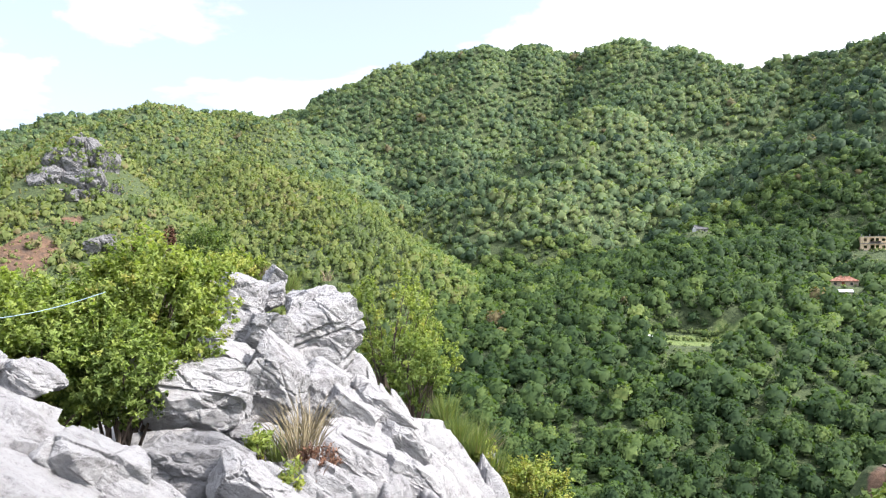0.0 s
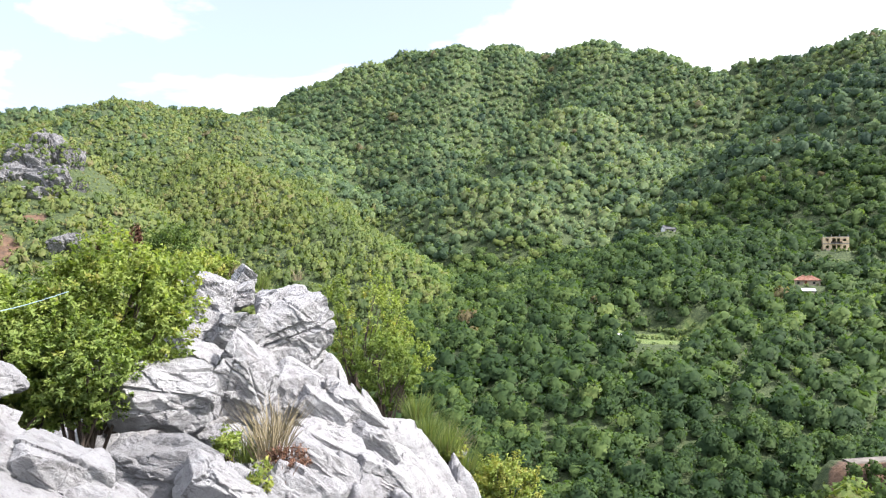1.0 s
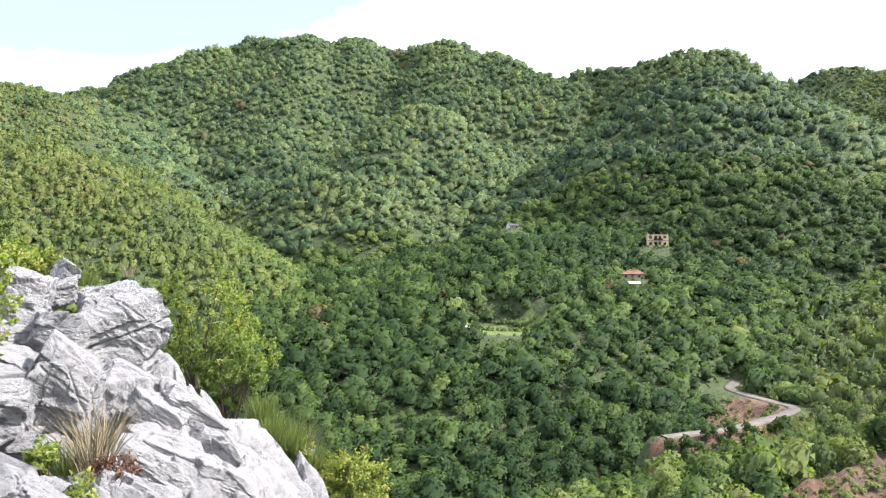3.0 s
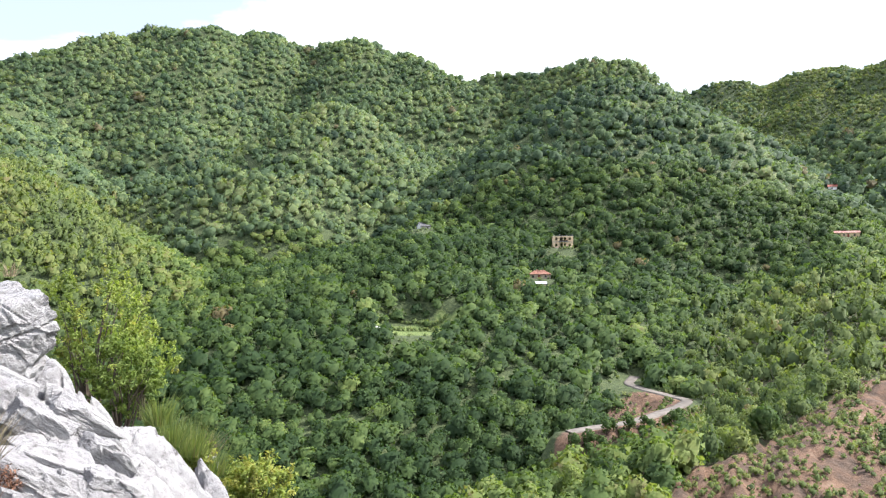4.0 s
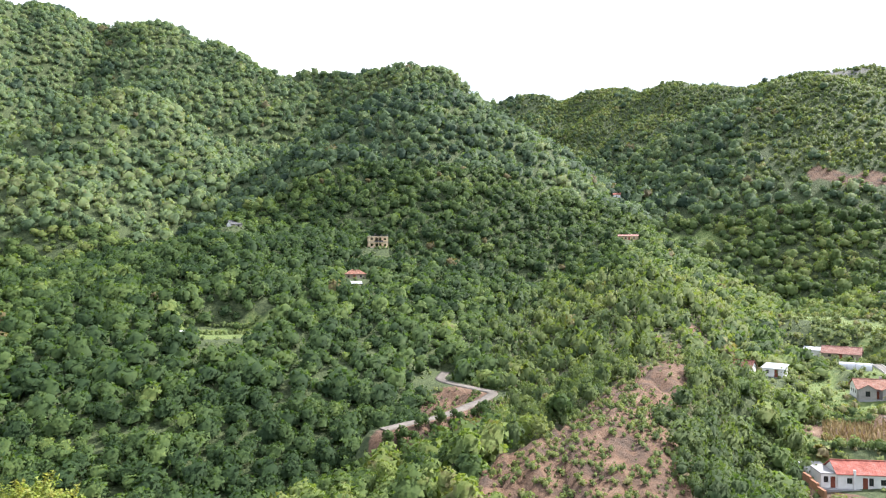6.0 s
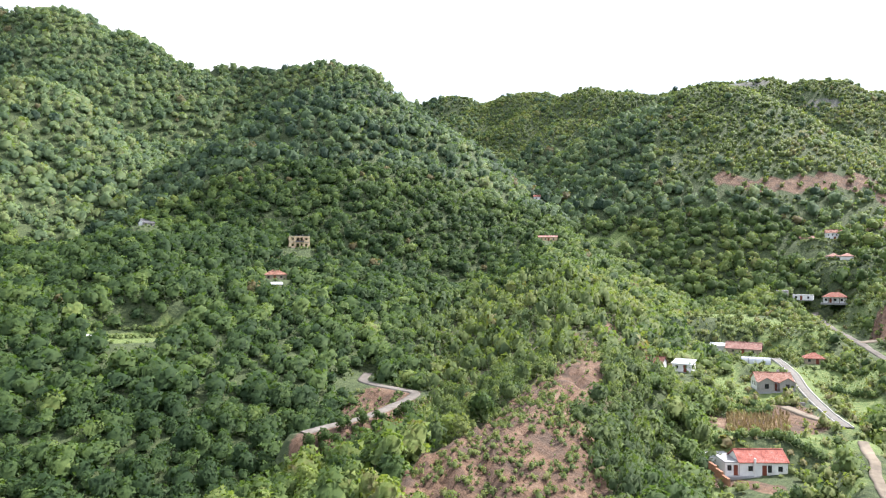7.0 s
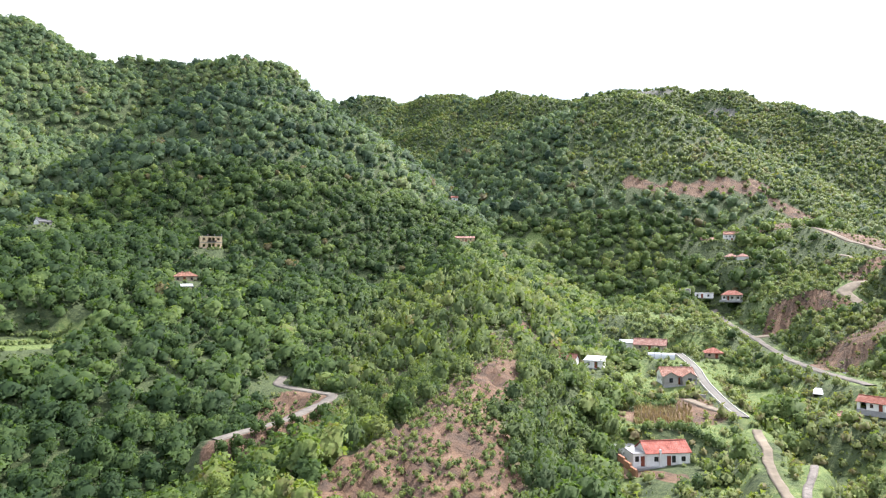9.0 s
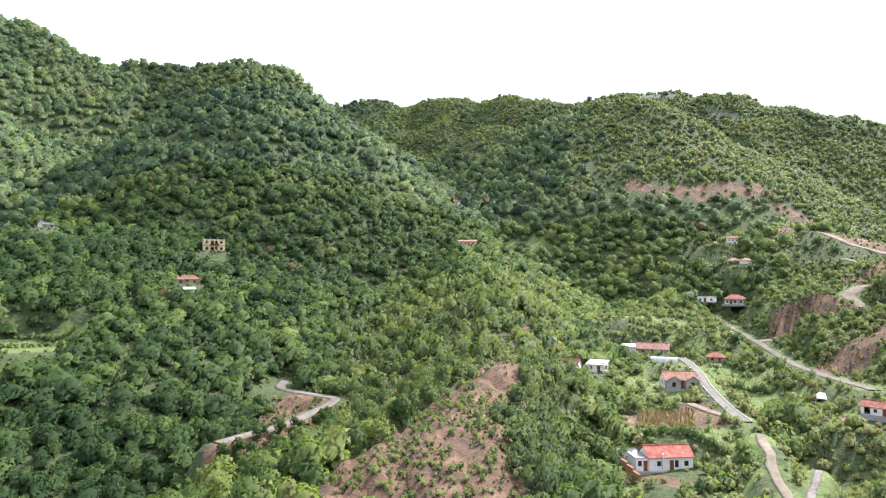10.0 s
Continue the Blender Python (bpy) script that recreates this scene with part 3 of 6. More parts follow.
def wood(name, places, shapes, radius, tint, mat, label, category, sink=0.12, tall=(0.78, 1.08), seed=0):
    """A stand of trees too many to count, joined into one."""
    rng = np.random.RandomState(seed)
    V, F, T, N, base = [], [], [], [], 0
    which = rng.randint(len(shapes), size=len(places))
    for k, (v0, f0, n0) in enumerate(shapes):
        m = which == k
        n = int(m.sum())
        if not n:
            continue
        a = rng.uniform(0, 2 * math.pi, n)
        r = radius[m]
        c, s = np.cos(a)[:, None], np.sin(a)[:, None]
        x = (v0[None, :, 0] * c - v0[None, :, 1] * s) * r[:, None] + places[m, 0, None]
        y = (v0[None, :, 0] * s + v0[None, :, 1] * c) * r[:, None] + places[m, 1, None]
        z = (v0[None, :, 2] - sink) * (r * rng.uniform(*tall, n))[:, None] + places[m, 2, None]
        V.append(np.stack([x, y, z], -1).reshape(-1, 3))
        F.append((f0[None] + (base + np.arange(n) * len(v0))[:, None, None]).reshape(-1, 3))
        fleck = 0.08 * rng.normal(size=len(v0) // 3 + 1)[(np.arange(len(v0))[::-1] // 3)[::-1]]
        T.append(np.minimum(tint[m][:, None] + fleck[None], np.maximum(tint[m], 0.9)[:, None]).ravel())
        out = np.stack([n0[None, :, 0] * c - n0[None, :, 1] * s, n0[None, :, 0] * s + n0[None, :, 1] * c, np.repeat(n0[None, :, 2], n, 0)], -1)
        out = out + 1.15 * slope_normal(places[m, 0], places[m, 1])[:, None]
        N.append((out / np.linalg.norm(out, axis=2, keepdims=True)).reshape(-1, 3))
        base += n * len(v0)
    if not V:
        return None
    me = numpy_mesh(name, np.concatenate(V), np.concatenate(F), False, np.concatenate(T), (mat,), (), np.concatenate(N))
    return tagged(new(name, me), label, category, kind="stuff")


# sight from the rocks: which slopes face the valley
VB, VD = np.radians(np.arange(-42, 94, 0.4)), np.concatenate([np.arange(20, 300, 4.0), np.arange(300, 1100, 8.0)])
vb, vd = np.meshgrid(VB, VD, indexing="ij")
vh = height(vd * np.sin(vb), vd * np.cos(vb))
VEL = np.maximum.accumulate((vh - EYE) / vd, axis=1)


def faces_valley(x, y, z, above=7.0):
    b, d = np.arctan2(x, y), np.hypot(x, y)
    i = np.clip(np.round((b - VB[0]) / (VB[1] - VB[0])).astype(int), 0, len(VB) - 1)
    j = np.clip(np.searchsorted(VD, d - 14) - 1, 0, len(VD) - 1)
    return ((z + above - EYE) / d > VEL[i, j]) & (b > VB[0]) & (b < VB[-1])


def scatter(step, lo, hi, seed, spread=0.9):
    """Jittered places between two distances from the tripod, in the part of the land that lies ahead."""
    rng = np.random.RandomState(seed)
    g = np.arange(-hi, hi, step)
    x, y = (a.ravel() for a in np.meshgrid(g, g))
    x, y = x + rng.uniform(-0.5, 0.5, x.size) * step * spread, y + rng.uniform(-0.5, 0.5, x.size) * step * spread
    d = np.hypot(x, y)
    b = np.degrees(np.arctan2(x, y))
    m = (d > lo) & (d < hi) & (b > -41) & (b < 93)
    x, y = x[m], y[m]
    return x, y, ground_z(x, y), rng


def open_ground(x, y):
    """1 where no tree stands: tracks, yards, fields, bare earth."""
    o = np.maximum(region(x, y, FIELDS, 0.3), region(x, y, BARE, 0.3))
    o = np.maximum(o, near_line(x, y, line((61.6, 158, -9), (64.8, 158, -9)), 7.0, 0.3))
    o = np.maximum(o, near_line(x, y, CRAGS, 10.0, 0.3, 0.5))
    for pts, half in ROADS.values():
        o = np.maximum(o, near_line(x, y, pts, half + 1.8, 0.3))
    for key in ("hairpin", "village", "path", "switchback"):
        pts = ROADS[key][0] * (0.955, 0.955, 1)
        o = np.maximum(o, near_line(x, y, pts, 2.2 if key in ("village", "path") else 4.5, 0.3))
        if key == "hairpin":
            o = np.maximum(o, near_line(x, y, ROADS[key][0][:7] * (0.92, 0.92, 1), 8.0, 0.3))
            o = np.maximum(o, 0.8 * near_line(x, y, ROADS[key][0][:6] * (0.86, 0.86, 1), 5.0, 0.3))
    for b, dist, rise, r in PADS:
        for back, k in ((0.6, 0.95), (1.7, 0.85)):
            px, py, _ = P(b, dist - back * r, rise)
            o = np.maximum(o, np.clip(3 * (1.3 - np.hypot(x - px, y - py) / (r * k)), 0, 1) * (np.clip(bearing(x, y) - 65.5, 0, 1) if b > 60 and dist < 130 else 1))
    return o


def zone_shrub(x, y):
    """Thin scrub on the far dry hills and the dirt slope."""
    b, d = bearing(x, y), np.hypot(x, y)
    s = np.clip((b - 60) / 6, 0, 1) * np.clip((d - 400) / 60, 0, 1)
    s = np.maximum(s, np.clip((b - 42) / 6, 0, 1) * np.clip((d - 620) / 40, 0, 1))
    s = np.maximum(s, np.clip((-9 - b) / 5, 0, 1) * np.clip((d - 150) / 60, 0, 1) * np.clip((820 - d) / 40, 0.25, 1) * 0.9)
    return np.maximum(s, np.clip((b - 76.5) / 2, 0, 1) * np.clip((d - 225) / 20, 0, 1))


def tint_of(x, y, rng):
    t = belt(x, y) + 0.10 * zone_village(x, y) + 0.55 * fbm(x / 60, y / 60, 3, 31) + 0.5 * fbm(x / 17, y / 17, 2, 32) + 0.17 * rng.normal(size=x.size)
    b, d = bearing(x, y), np.hypot(x, y)
    # shade of the valley bottom, put into the tint of the trees there
    t = t - 0.05 * np.clip((200 - d) / 60, 0, 1) * np.clip((42 - b) / 6, 0, 1) * np.clip((b - 2) / 3, 0, 1)
    t = t + 0.22 * np.clip((118 - d) / 15, 0, 1) * np.clip((b - 18) / 6, 0, 1) * np.clip((52 - b) / 6, 0, 1)
    autumn = rng.rand(x.size) < 0.006
    return np.clip(np.where(autumn, 1.1, np.minimum(t, 0.9)), 0.02, 1.1)


FAR = [crown_shape(10 + k, 38, 1, 0.26, 6, 0.95, 2, 0.90) for k in range(6)]
MID = [crown_shape(20 + k, 74, 1, 0.21, 7, 1.0, 3, 0.86) for k in range(6)]
NEAR = [crown_shape(30 + k, 150, 1, 0.155, 8, 1.05, 3, 0.82) for k in range(5)]
TINY = [crown_shape(40 + k, 13, 1, 0.46, 3, 0.85, 1) for k in range(4)]
FINE = [crown_shape(80 + k, 210, 1, 0.16, 8, 1.1, 2, 0.74) for k in range(4)]
LIGHT = [crown_shape(70 + k, 42, 1, 0.29, 5, 1.1, 1, 0.8) for k in range(4)]
COARSE = [crown_shape(50 + k, 6, 1, 0.4, 5, 0.9, 1) for k in range(2)]


def mixed(rng, lo, hi, n):
    """Crown sizes: many small, some spreading."""
    return lo * 0.8 + (hi * 1.05 - lo * 0.8) * rng.rand(n) ** 1.6


x, y, z, rng = scatter(6.2, 400, 1000, 1)
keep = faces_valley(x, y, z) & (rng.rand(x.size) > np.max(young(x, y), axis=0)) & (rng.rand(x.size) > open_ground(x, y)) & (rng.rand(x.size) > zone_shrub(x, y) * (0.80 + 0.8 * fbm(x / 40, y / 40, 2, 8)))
x, y, z = x[keep], y[keep], z[keep]
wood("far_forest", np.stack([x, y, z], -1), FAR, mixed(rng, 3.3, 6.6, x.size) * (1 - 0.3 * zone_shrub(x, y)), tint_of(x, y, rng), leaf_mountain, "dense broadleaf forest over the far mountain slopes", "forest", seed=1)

x, y, z, rng = scatter(4.1, 165, 400, 2)
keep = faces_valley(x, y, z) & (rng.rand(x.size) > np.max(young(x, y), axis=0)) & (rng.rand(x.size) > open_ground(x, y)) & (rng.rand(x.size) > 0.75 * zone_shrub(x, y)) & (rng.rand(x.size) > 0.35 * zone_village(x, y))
x, y, z = x[keep], y[keep], z[keep]
wood("valley_forest", np.stack([x, y, z], -1), MID, mixed(rng, 2.2, 4.9, x.size) * (1 - 0.35 * zone_village(x, y)), tint_of(x, y, rng), leaf_forest, "mixed green broadleaf forest on the valley sides", "forest", seed=2)

x, y, z, rng = scatter(3.4, 160, 960, 3)
s = zone_shrub(x, y) * np.maximum(np.clip((np.hypot(x, y) - 380) / 20, 0, 1), np.clip((-6 - bearing(x, y)) / 4, 0, 1)) * (1 - near_line(x, y, CRAGS, 10.0, 0.3, 0.5))
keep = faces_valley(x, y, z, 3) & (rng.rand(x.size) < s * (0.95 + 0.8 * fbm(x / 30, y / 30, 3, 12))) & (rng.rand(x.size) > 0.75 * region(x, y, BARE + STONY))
x, y, z = x[keep], y[keep], z[keep]
wood("hill_scrub", np.stack([x, y, z], -1), TINY, mixed(rng, 1.6, 3.3, x.size), np.clip(tint_of(x, y, rng) + 0.06, 0, 1), leaf_shrub, "low light green scrub on the dry hills", "scrub", seed=3)

x, y, z, rng = scatter(2.6, 68, 400, 4)
s = np.maximum(zone_shrub(x, y) * 0.8, zone_village(x, y) * 0.2)
b1 = region(x, y, BARE, 0.9)
s = np.maximum(s, 0.8 * b1 * (1 - region(x, y, BARE, 0.01)) + 0.62 * b1 + 0.08 + 0.5 * np.clip(open_ground(x, y) - region(x, y, FIELDS) - region(x, y, BARE), 0, 1))
for pts, half in ROADS.values():
    s = s * (1 - near_line(x, y, pts, half + 0.7, 0.2))
s = s * (1 - 0.8 * near_line(x, y, ROADS["hairpin"][0] * (0.965, 0.965, 1), 4.0, 0.3))
for b, dist, rise, r in PADS:
    px, py, _ = P(b, dist, rise)
    s = s * (1 - np.clip(1.4 - np.hypot(x - px, y - py) / (r * 0.5), 0, 1))
s = s * (1 - 0.7 * region(x, y, FIELDS, 0.2))
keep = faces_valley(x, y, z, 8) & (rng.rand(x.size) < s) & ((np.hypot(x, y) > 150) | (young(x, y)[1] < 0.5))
x, y, z = x[keep], y[keep], z[keep]
wood("undergrowth", np.stack([x, y, z], -1), TINY, rng.uniform(0.4, 1.05, x.size), np.clip(tint_of(x, y, rng) + 0.15, 0, 1), leaf_shrub, "low bushes and undergrowth between the trees", "undergrowth", seed=4)

x, y, z, rng = scatter(3.3, 150, 540, 8)
left, spur = young(x, y)
keep = faces_valley(x, y, z, 4) & (rng.rand(x.size) < np.maximum(left, 0.85 * spur)) & (rng.rand(x.size) > open_ground(x, y)) & (rng.rand(x.size) > 0.6 * zone_shrub(x, y))
x, y, z = x[keep], y[keep], z[keep]
wood("young_wood", np.stack([x, y, z], -1), LIGHT, mixed(rng, 1.35, 3.5, x.size), np.clip(tint_of(x, y, rng) - 0.06, 0, 1), leaf_shrub, "young light green trees and bushes on the spurs", "wood", 0.12, (0.9, 1.5), seed=8)

x, y, z, rng = scatter(2.1, 62, 165, 18)
b, d = bearing(x, y), np.hypot(x, y)
s = np.clip((b - 41) / 3, 0, 1) * np.clip((68 - b) / 3, 0, 1) * np.clip((165 - d) / 15, 0, 1)
keep = (rng.rand(x.size) < 0.8 * s) & (rng.rand(x.size) > open_ground(x, y))
x, y, z, b = x[keep], y[keep], z[keep], b[keep]
flank = np.clip((b - 57) / 2, 0, 1)
wood("spur_wood", np.stack([x, y, z], -1), FINE, mixed(rng, 0.8, 2.3, x.size) * (1 + 0.15 * flank), np.clip(tint_of(x, y, rng) - 0.08 - 0.12 * flank, 0, 1), leaf_shrub, "young leafy trees thick on the flanks of the spur", "wood", 0.10, (0.85, 1.5), seed=18)

x, y, z, rng = scatter(1.0, 66, 175, 19)
earth = region(x, y, BARE, 0.5)
s = earth * np.clip(0.66 + 1.8 * fbm(x / 6, y / 6, 3, 24), 0.10, 0.95) * (young(x, y)[1] + near_line(x, y, ROADS["hairpin"][0], 22, 0.3)) * (1 - near_line(x, y, ROADS["hairpin"][0], 2.6, 0.2))
s = s * (1 - 0.85 * near_line(x, y, line((56.8, 142, -7), (55.6, 128, -8)), 3.6, 0.5))
keep = rng.rand(x.size) < s
x, y, z = x[keep], y[keep], z[keep]
wood("spur_bushes", np.stack([x, y, z], -1), LIGHT, mixed(rng, 0.22, 0.80, x.size), np.clip(tint_of(x, y, rng) + 0.18, 0, 0.95), leaf_shrub, "low green bushes dotted over the red earth", "scrub", seed=19)

x, y, z, rng = scatter(2.0, 92, 320, 15)
s = (0.64 + 0.20 * np.clip(bearing(x, y) - 77, 0, 1)) * zone_village(x, y) * (1 - near_line(x, y, line((68.2, 135, 0), (71.4, 135, 0)), 8.0, 0.2)) * (1 - 0.75 * region(x, y, FIELDS, 0.2)) * (1 - region(x, y, BARE, 0.2))
for pts, half in ROADS.values():
    s = s * (1 - near_line(x, y, pts, half + 0.9, 0.2))
for b, dist, rise, r in PADS[:18]:
    px, py, _ = P(b, dist - 1.5, rise)
    s = s * (1 - np.clip(1.3 - np.hypot(x - px, y - py) / (r * 0.72), 0, 1))
keep = faces_valley(x, y, z, 2) & (rng.rand(x.size) < s)
x, y, z = x[keep], y[keep], z[keep]
wood("garden_bushes", np.stack([x, y, z], -1), LIGHT, mixed(rng, 0.55, 1.9, x.size), np.clip(tint_of(x, y, rng) + 0.05, 0, 1), leaf_shrub, "bushes, vines and saplings between the gardens", "undergrowth", seed=15)

x, y, z, rng = scatter(1.6, 222, 320, 16)
b = bearing(x, y)
s = 0.9 * np.clip((b - 76.6) / 1.5, 0, 1) * (0.75 + fbm(x / 9, y / 9, 3, 17) * 1.2)
for pts, half in ROADS.values():
    s = s * (1 - near_line(x, y, pts, half + 0.8, 0.2))
keep = rng.rand(x.size) < s
x, y, z = x[keep], y[keep], z[keep]
wood("bank_scrub", np.stack([x, y, z], -1), TINY, mixed(rng, 0.5, 1.5, x.size), np.clip(0.55 + 0.2 * rng.normal(size=x.size), 0, 1), leaf_shrub, "tufts of scrub dotted over the dirt bank", "scrub", seed=16)

x, y, z, rng = scatter(26, 165, 1300, 5)
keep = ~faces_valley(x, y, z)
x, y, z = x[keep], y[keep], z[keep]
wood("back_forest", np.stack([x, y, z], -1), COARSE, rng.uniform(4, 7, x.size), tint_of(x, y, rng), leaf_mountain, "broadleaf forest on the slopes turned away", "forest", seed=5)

x, y, z, rng = scatter(3.1, 42, 165, 6)
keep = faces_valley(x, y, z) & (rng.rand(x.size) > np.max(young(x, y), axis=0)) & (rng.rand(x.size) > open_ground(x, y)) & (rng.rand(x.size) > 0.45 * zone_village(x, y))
x, y, z = x[keep], y[keep], z[keep]
rad_near, tint_near = mixed(rng, 1.75, 3.9, x.size), tint_of(x, y, rng)
order = np.argsort(np.hypot(x, y))
single, rest = order[:240], order[240:]
wood("slope_forest", np.stack([x, y, z], -1)[rest], NEAR, rad_near[rest], tint_near[rest], leaf_forest, "green broadleaf trees on the near valley slope", "forest", seed=6)


def part(name, data, material, parent, label=""):
    """Links a mesh (or a bmesh) as one part under a thing or a part."""
    if isinstance(data, bmesh.types.BMesh):
        me = bpy.data.meshes.new(name)
        data.to_mesh(me)
        data.free()
        data = me
    if material and not data.materials:
        data.materials.append(material)
    ob = new(name, data)
    ob.parent = parent
    return tagged(ob, label)


def tube(bm, pts, radii, sides=6):
    """A tapering limb along places."""
    rings = []
    for i, (p, r) in enumerate(zip(pts, radii)):
        d = (Vector(pts[min(i + 1, len(pts) - 1)]) - Vector(pts[max(i - 1, 0)])).normalized()
        q = d.to_track_quat("Z", "Y")
        rings.append([bm.verts.new(Vector(p) + q @ Vector((r * math.cos(a), r * math.sin(a), 0))) for a in (2 * math.pi * k / sides for k in range(sides))])
    for a, b in zip(rings[:-1], rings[1:]):
        for k in range(sides):
            bm.faces.new((a[k], a[(k + 1) % sides], b[(k + 1) % sides], b[k]))
    bm.faces.new(rings[-1])
    bm.faces.new(rings[0][::-1])


def tree_thing(name, seed, label, tint, leaves=330, mat=leaf_forest, tall=1.05, group="trees on the slope"):
    rng = np.random.RandomState(seed)
    root = tagged(new(name), label, "tree", group)
    bm = bmesh.new()
    tube(bm, [(0, 0, -0.35), (0.02, 0.01, 0.3), (rng.uniform(-0.06, 0.06), 0.05, 0.85 * tall), (0, 0, 1.25 * tall)], [0.075, 0.05, 0.035, 0.008])
    for k in range(5):
        a, up = k * 1.3 + rng.rand(), rng.uniform(0.25, 0.7)
        tube(bm, [(0, 0, up), (0.25 * math.cos(a), 0.25 * math.sin(a), up + 0.22), (0.5 * math.cos(a), 0.5 * math.sin(a), up + 0.45)], [0.03, 0.018, 0.006], 4)
    part("trunk", bm, bark, root, "grey-brown trunk and limbs")
    v, f, n = crown_shape(seed, leaves, 1, 0.15, 8, tall, 4, 0.76)
    v[:, 2] += 0.12
    part("crown", numpy_mesh("crown", v, f, False, np.full(len(v), tint), (mat,), (), n), None, root, "leafy crown")
    return root


PROTO = [tree_thing("tree", 60 + k, lab, tn, tall=tl) for k, (lab, tn, tl) in enumerate([
    ("dark green broadleaf tree on the steep slope", 0.18, 1.15), ("mid green broadleaf tree with a rounded crown", 0.38, 1.0),
    ("light green broadleaf tree with a loose crown", 0.58, 1.05), ("yellow-green broadleaf tree on the slope", 0.80, 1.0),
    ("slim grey-green tree with an upright crown", 0.30, 1.6)])]
rng = np.random.RandomState(77)
for n, i in enumerate(single):
    k = int(np.clip(tint_near[i] * 5, 0, 3)) if rng.rand() > 0.12 else 4
    m = pose(x[i], y[i], z[i], 0, 0, rng.uniform(0, 360)) @ Matrix.Scale(float(rad_near[i]) * (0.75 if k == 4 else 1), 4)
    t_ob = copy_thing(PROTO[k], m)
    t_ob.scale = (float(rad_near[i]) * (0.75 if k == 4 else 1),) * 3
rng = np.random.RandomState(78)
for k in range(14):
    px, py, _ = P(33.8 + 0.62 * k + rng.uniform(-0.3, 0.3), 131 + 1.2 * k + rng.uniform(-2, 2), 0)
    m = pose(px, py, float(ground_z(np.array([px]), np.array([py]))[0]), 0, 0, rng.uniform(0, 360))
    t_ob = copy_thing(PROTO[4], m)
    t_ob.scale = (rng.uniform(1.2, 1.9),) * 3
for b_, d_, size_ in ((25.6, 88, 2.3), (20.4, 82, 1.6), (29.8, 92, 1.7), (33.4, 96, 2.0), (27.0, 84, 1.5)):  # yellowing trees low on the slope
    px, py, _ = P(b_, d_, 0)
    t_ob = copy_thing(PROTO[3], pose(px, py, float(ground_z(np.array([px]), np.array([py]))[0]), 0, 0, 40 * b_))
    t_ob.scale = (size_, size_, size_ * 1.35)
for k, p in enumerate(PROTO):
    px, py, _ = P(36 + 3 * k, 92 + 3 * k, 0)
    p.matrix_basis = pose(px, py, float(ground_z(np.array([px]), np.array([py]))[0])) @ Matrix.Scale(2.6, 4)


# ---- limestone outcrop ----
def outcrop_base(x, y):
    z = -0.60 - 0.62 * np.maximum(x, -2.5) + 0.12 * (y - 8) + 0.55 * np.minimum(x + 2.5, 0) * np.clip((y - 4.6) / 1.0, 0, 1)
    edge = 9.0 + 0.35 * np.clip(-x - 0.6, 0, 2) + 0.25 * np.sin(x * 3.1)
    z = z - 1.3 * np.maximum(y - edge, 0) - 0.5 * np.maximum(2.2 - y, 0)
    z = z - 0.50 * np.clip((-x - 1.0) / 0.5, 0, 1) + 0.26 * np.exp(-((x + 0.5) / 0.9) ** 2) - 0.35 * np.clip((x - 0.1) / 0.5, 0, 1)
    return z - 1.9 * np.exp(-((x + 2.36) ** 2 / 0.14 + (y - 5.35) ** 2 / 0.34) ** 2)


def fractured(x, y, seed, count, box, tilt, step, stretch):
    """Blocks split by joints: each cell of the bed has its own height and tilt."""
    rng = np.random.RandomState(seed)
    sx, sy = rng.uniform(box[0], box[1], count), rng.uniform(box[2], box[3], count)
    u, su = x * 0.8 + y * 0.6, sx * 0.8 + sy * 0.6
    w, sw = (-x * 0.6 + y * 0.8) * stretch, (-sx * 0.6 + sy * 0.8) * stretch
    d = np.hypot(u[:, None] - su[None], w[:, None] - sw[None])
    o = np.argpartition(d, 1, axis=1)[:, :2]
    i0 = np.arange(len(x))
    swap = d[i0, o[:, 0]] > d[i0, o[:, 1]]
    a, b = np.where(swap, o[:, 1], o[:, 0]), np.where(swap, o[:, 0], o[:, 1])
    gap = d[i0, b] - d[i0, a]
    tx, ty, h = rng.normal(size=count) * tilt, rng.normal(size=count) * tilt, rng.uniform(-1, 1, count) * step
    return h[a] + tx[a] * (x - sx[a]) + ty[a] * (y - sy[a]), gap


ox, oy = np.arange(-4.2, 2.4, 0.029), np.arange(1.8, 11.3, 0.029)
OX, OY = (a.ravel() for a in np.meshgrid(ox, oy, indexing="ij"))
wx, wy = OX + 0.12 * fbm(OX * 1.3, OY * 1.3, 4, 4), OY + 0.12 * fbm(OX * 1.3, OY * 1.3, 4, 6)
b1, g1 = fractured(wx, wy, 3, 75, (-5.5, 3.5, 1, 13), 0.15, 0.16, 1.8)
b2, g2 = fractured(wx, wy, 5, 260, (-5.5, 3.5, 1, 13), 0.26, 0.085, 2.0)
b3, g3 = fractured(wx, wy, 8, 900, (-5.5, 3.5, 1, 13), 0.26, 0.026, 2.2)
OZ = outcrop_base(OX, OY) + b1 + b2 + b3 - 0.34 * np.exp(-g1 / 0.05) - 0.20 * np.exp(-g2 / 0.028) - 0.08 * np.exp(-g3 / 0.02) + 0.04 * fbm(OX * 2.5, OY * 2.5, 5, 2)
OZ += 0.06 * np.abs(fbm((OX * 0.8 + OY * 0.6) * 2.5, (-OX * 0.6 + OY * 0.8) * 8, 5, 6)) + 0.03 * fbm(OX * 9, OY * 9, 4, 12)
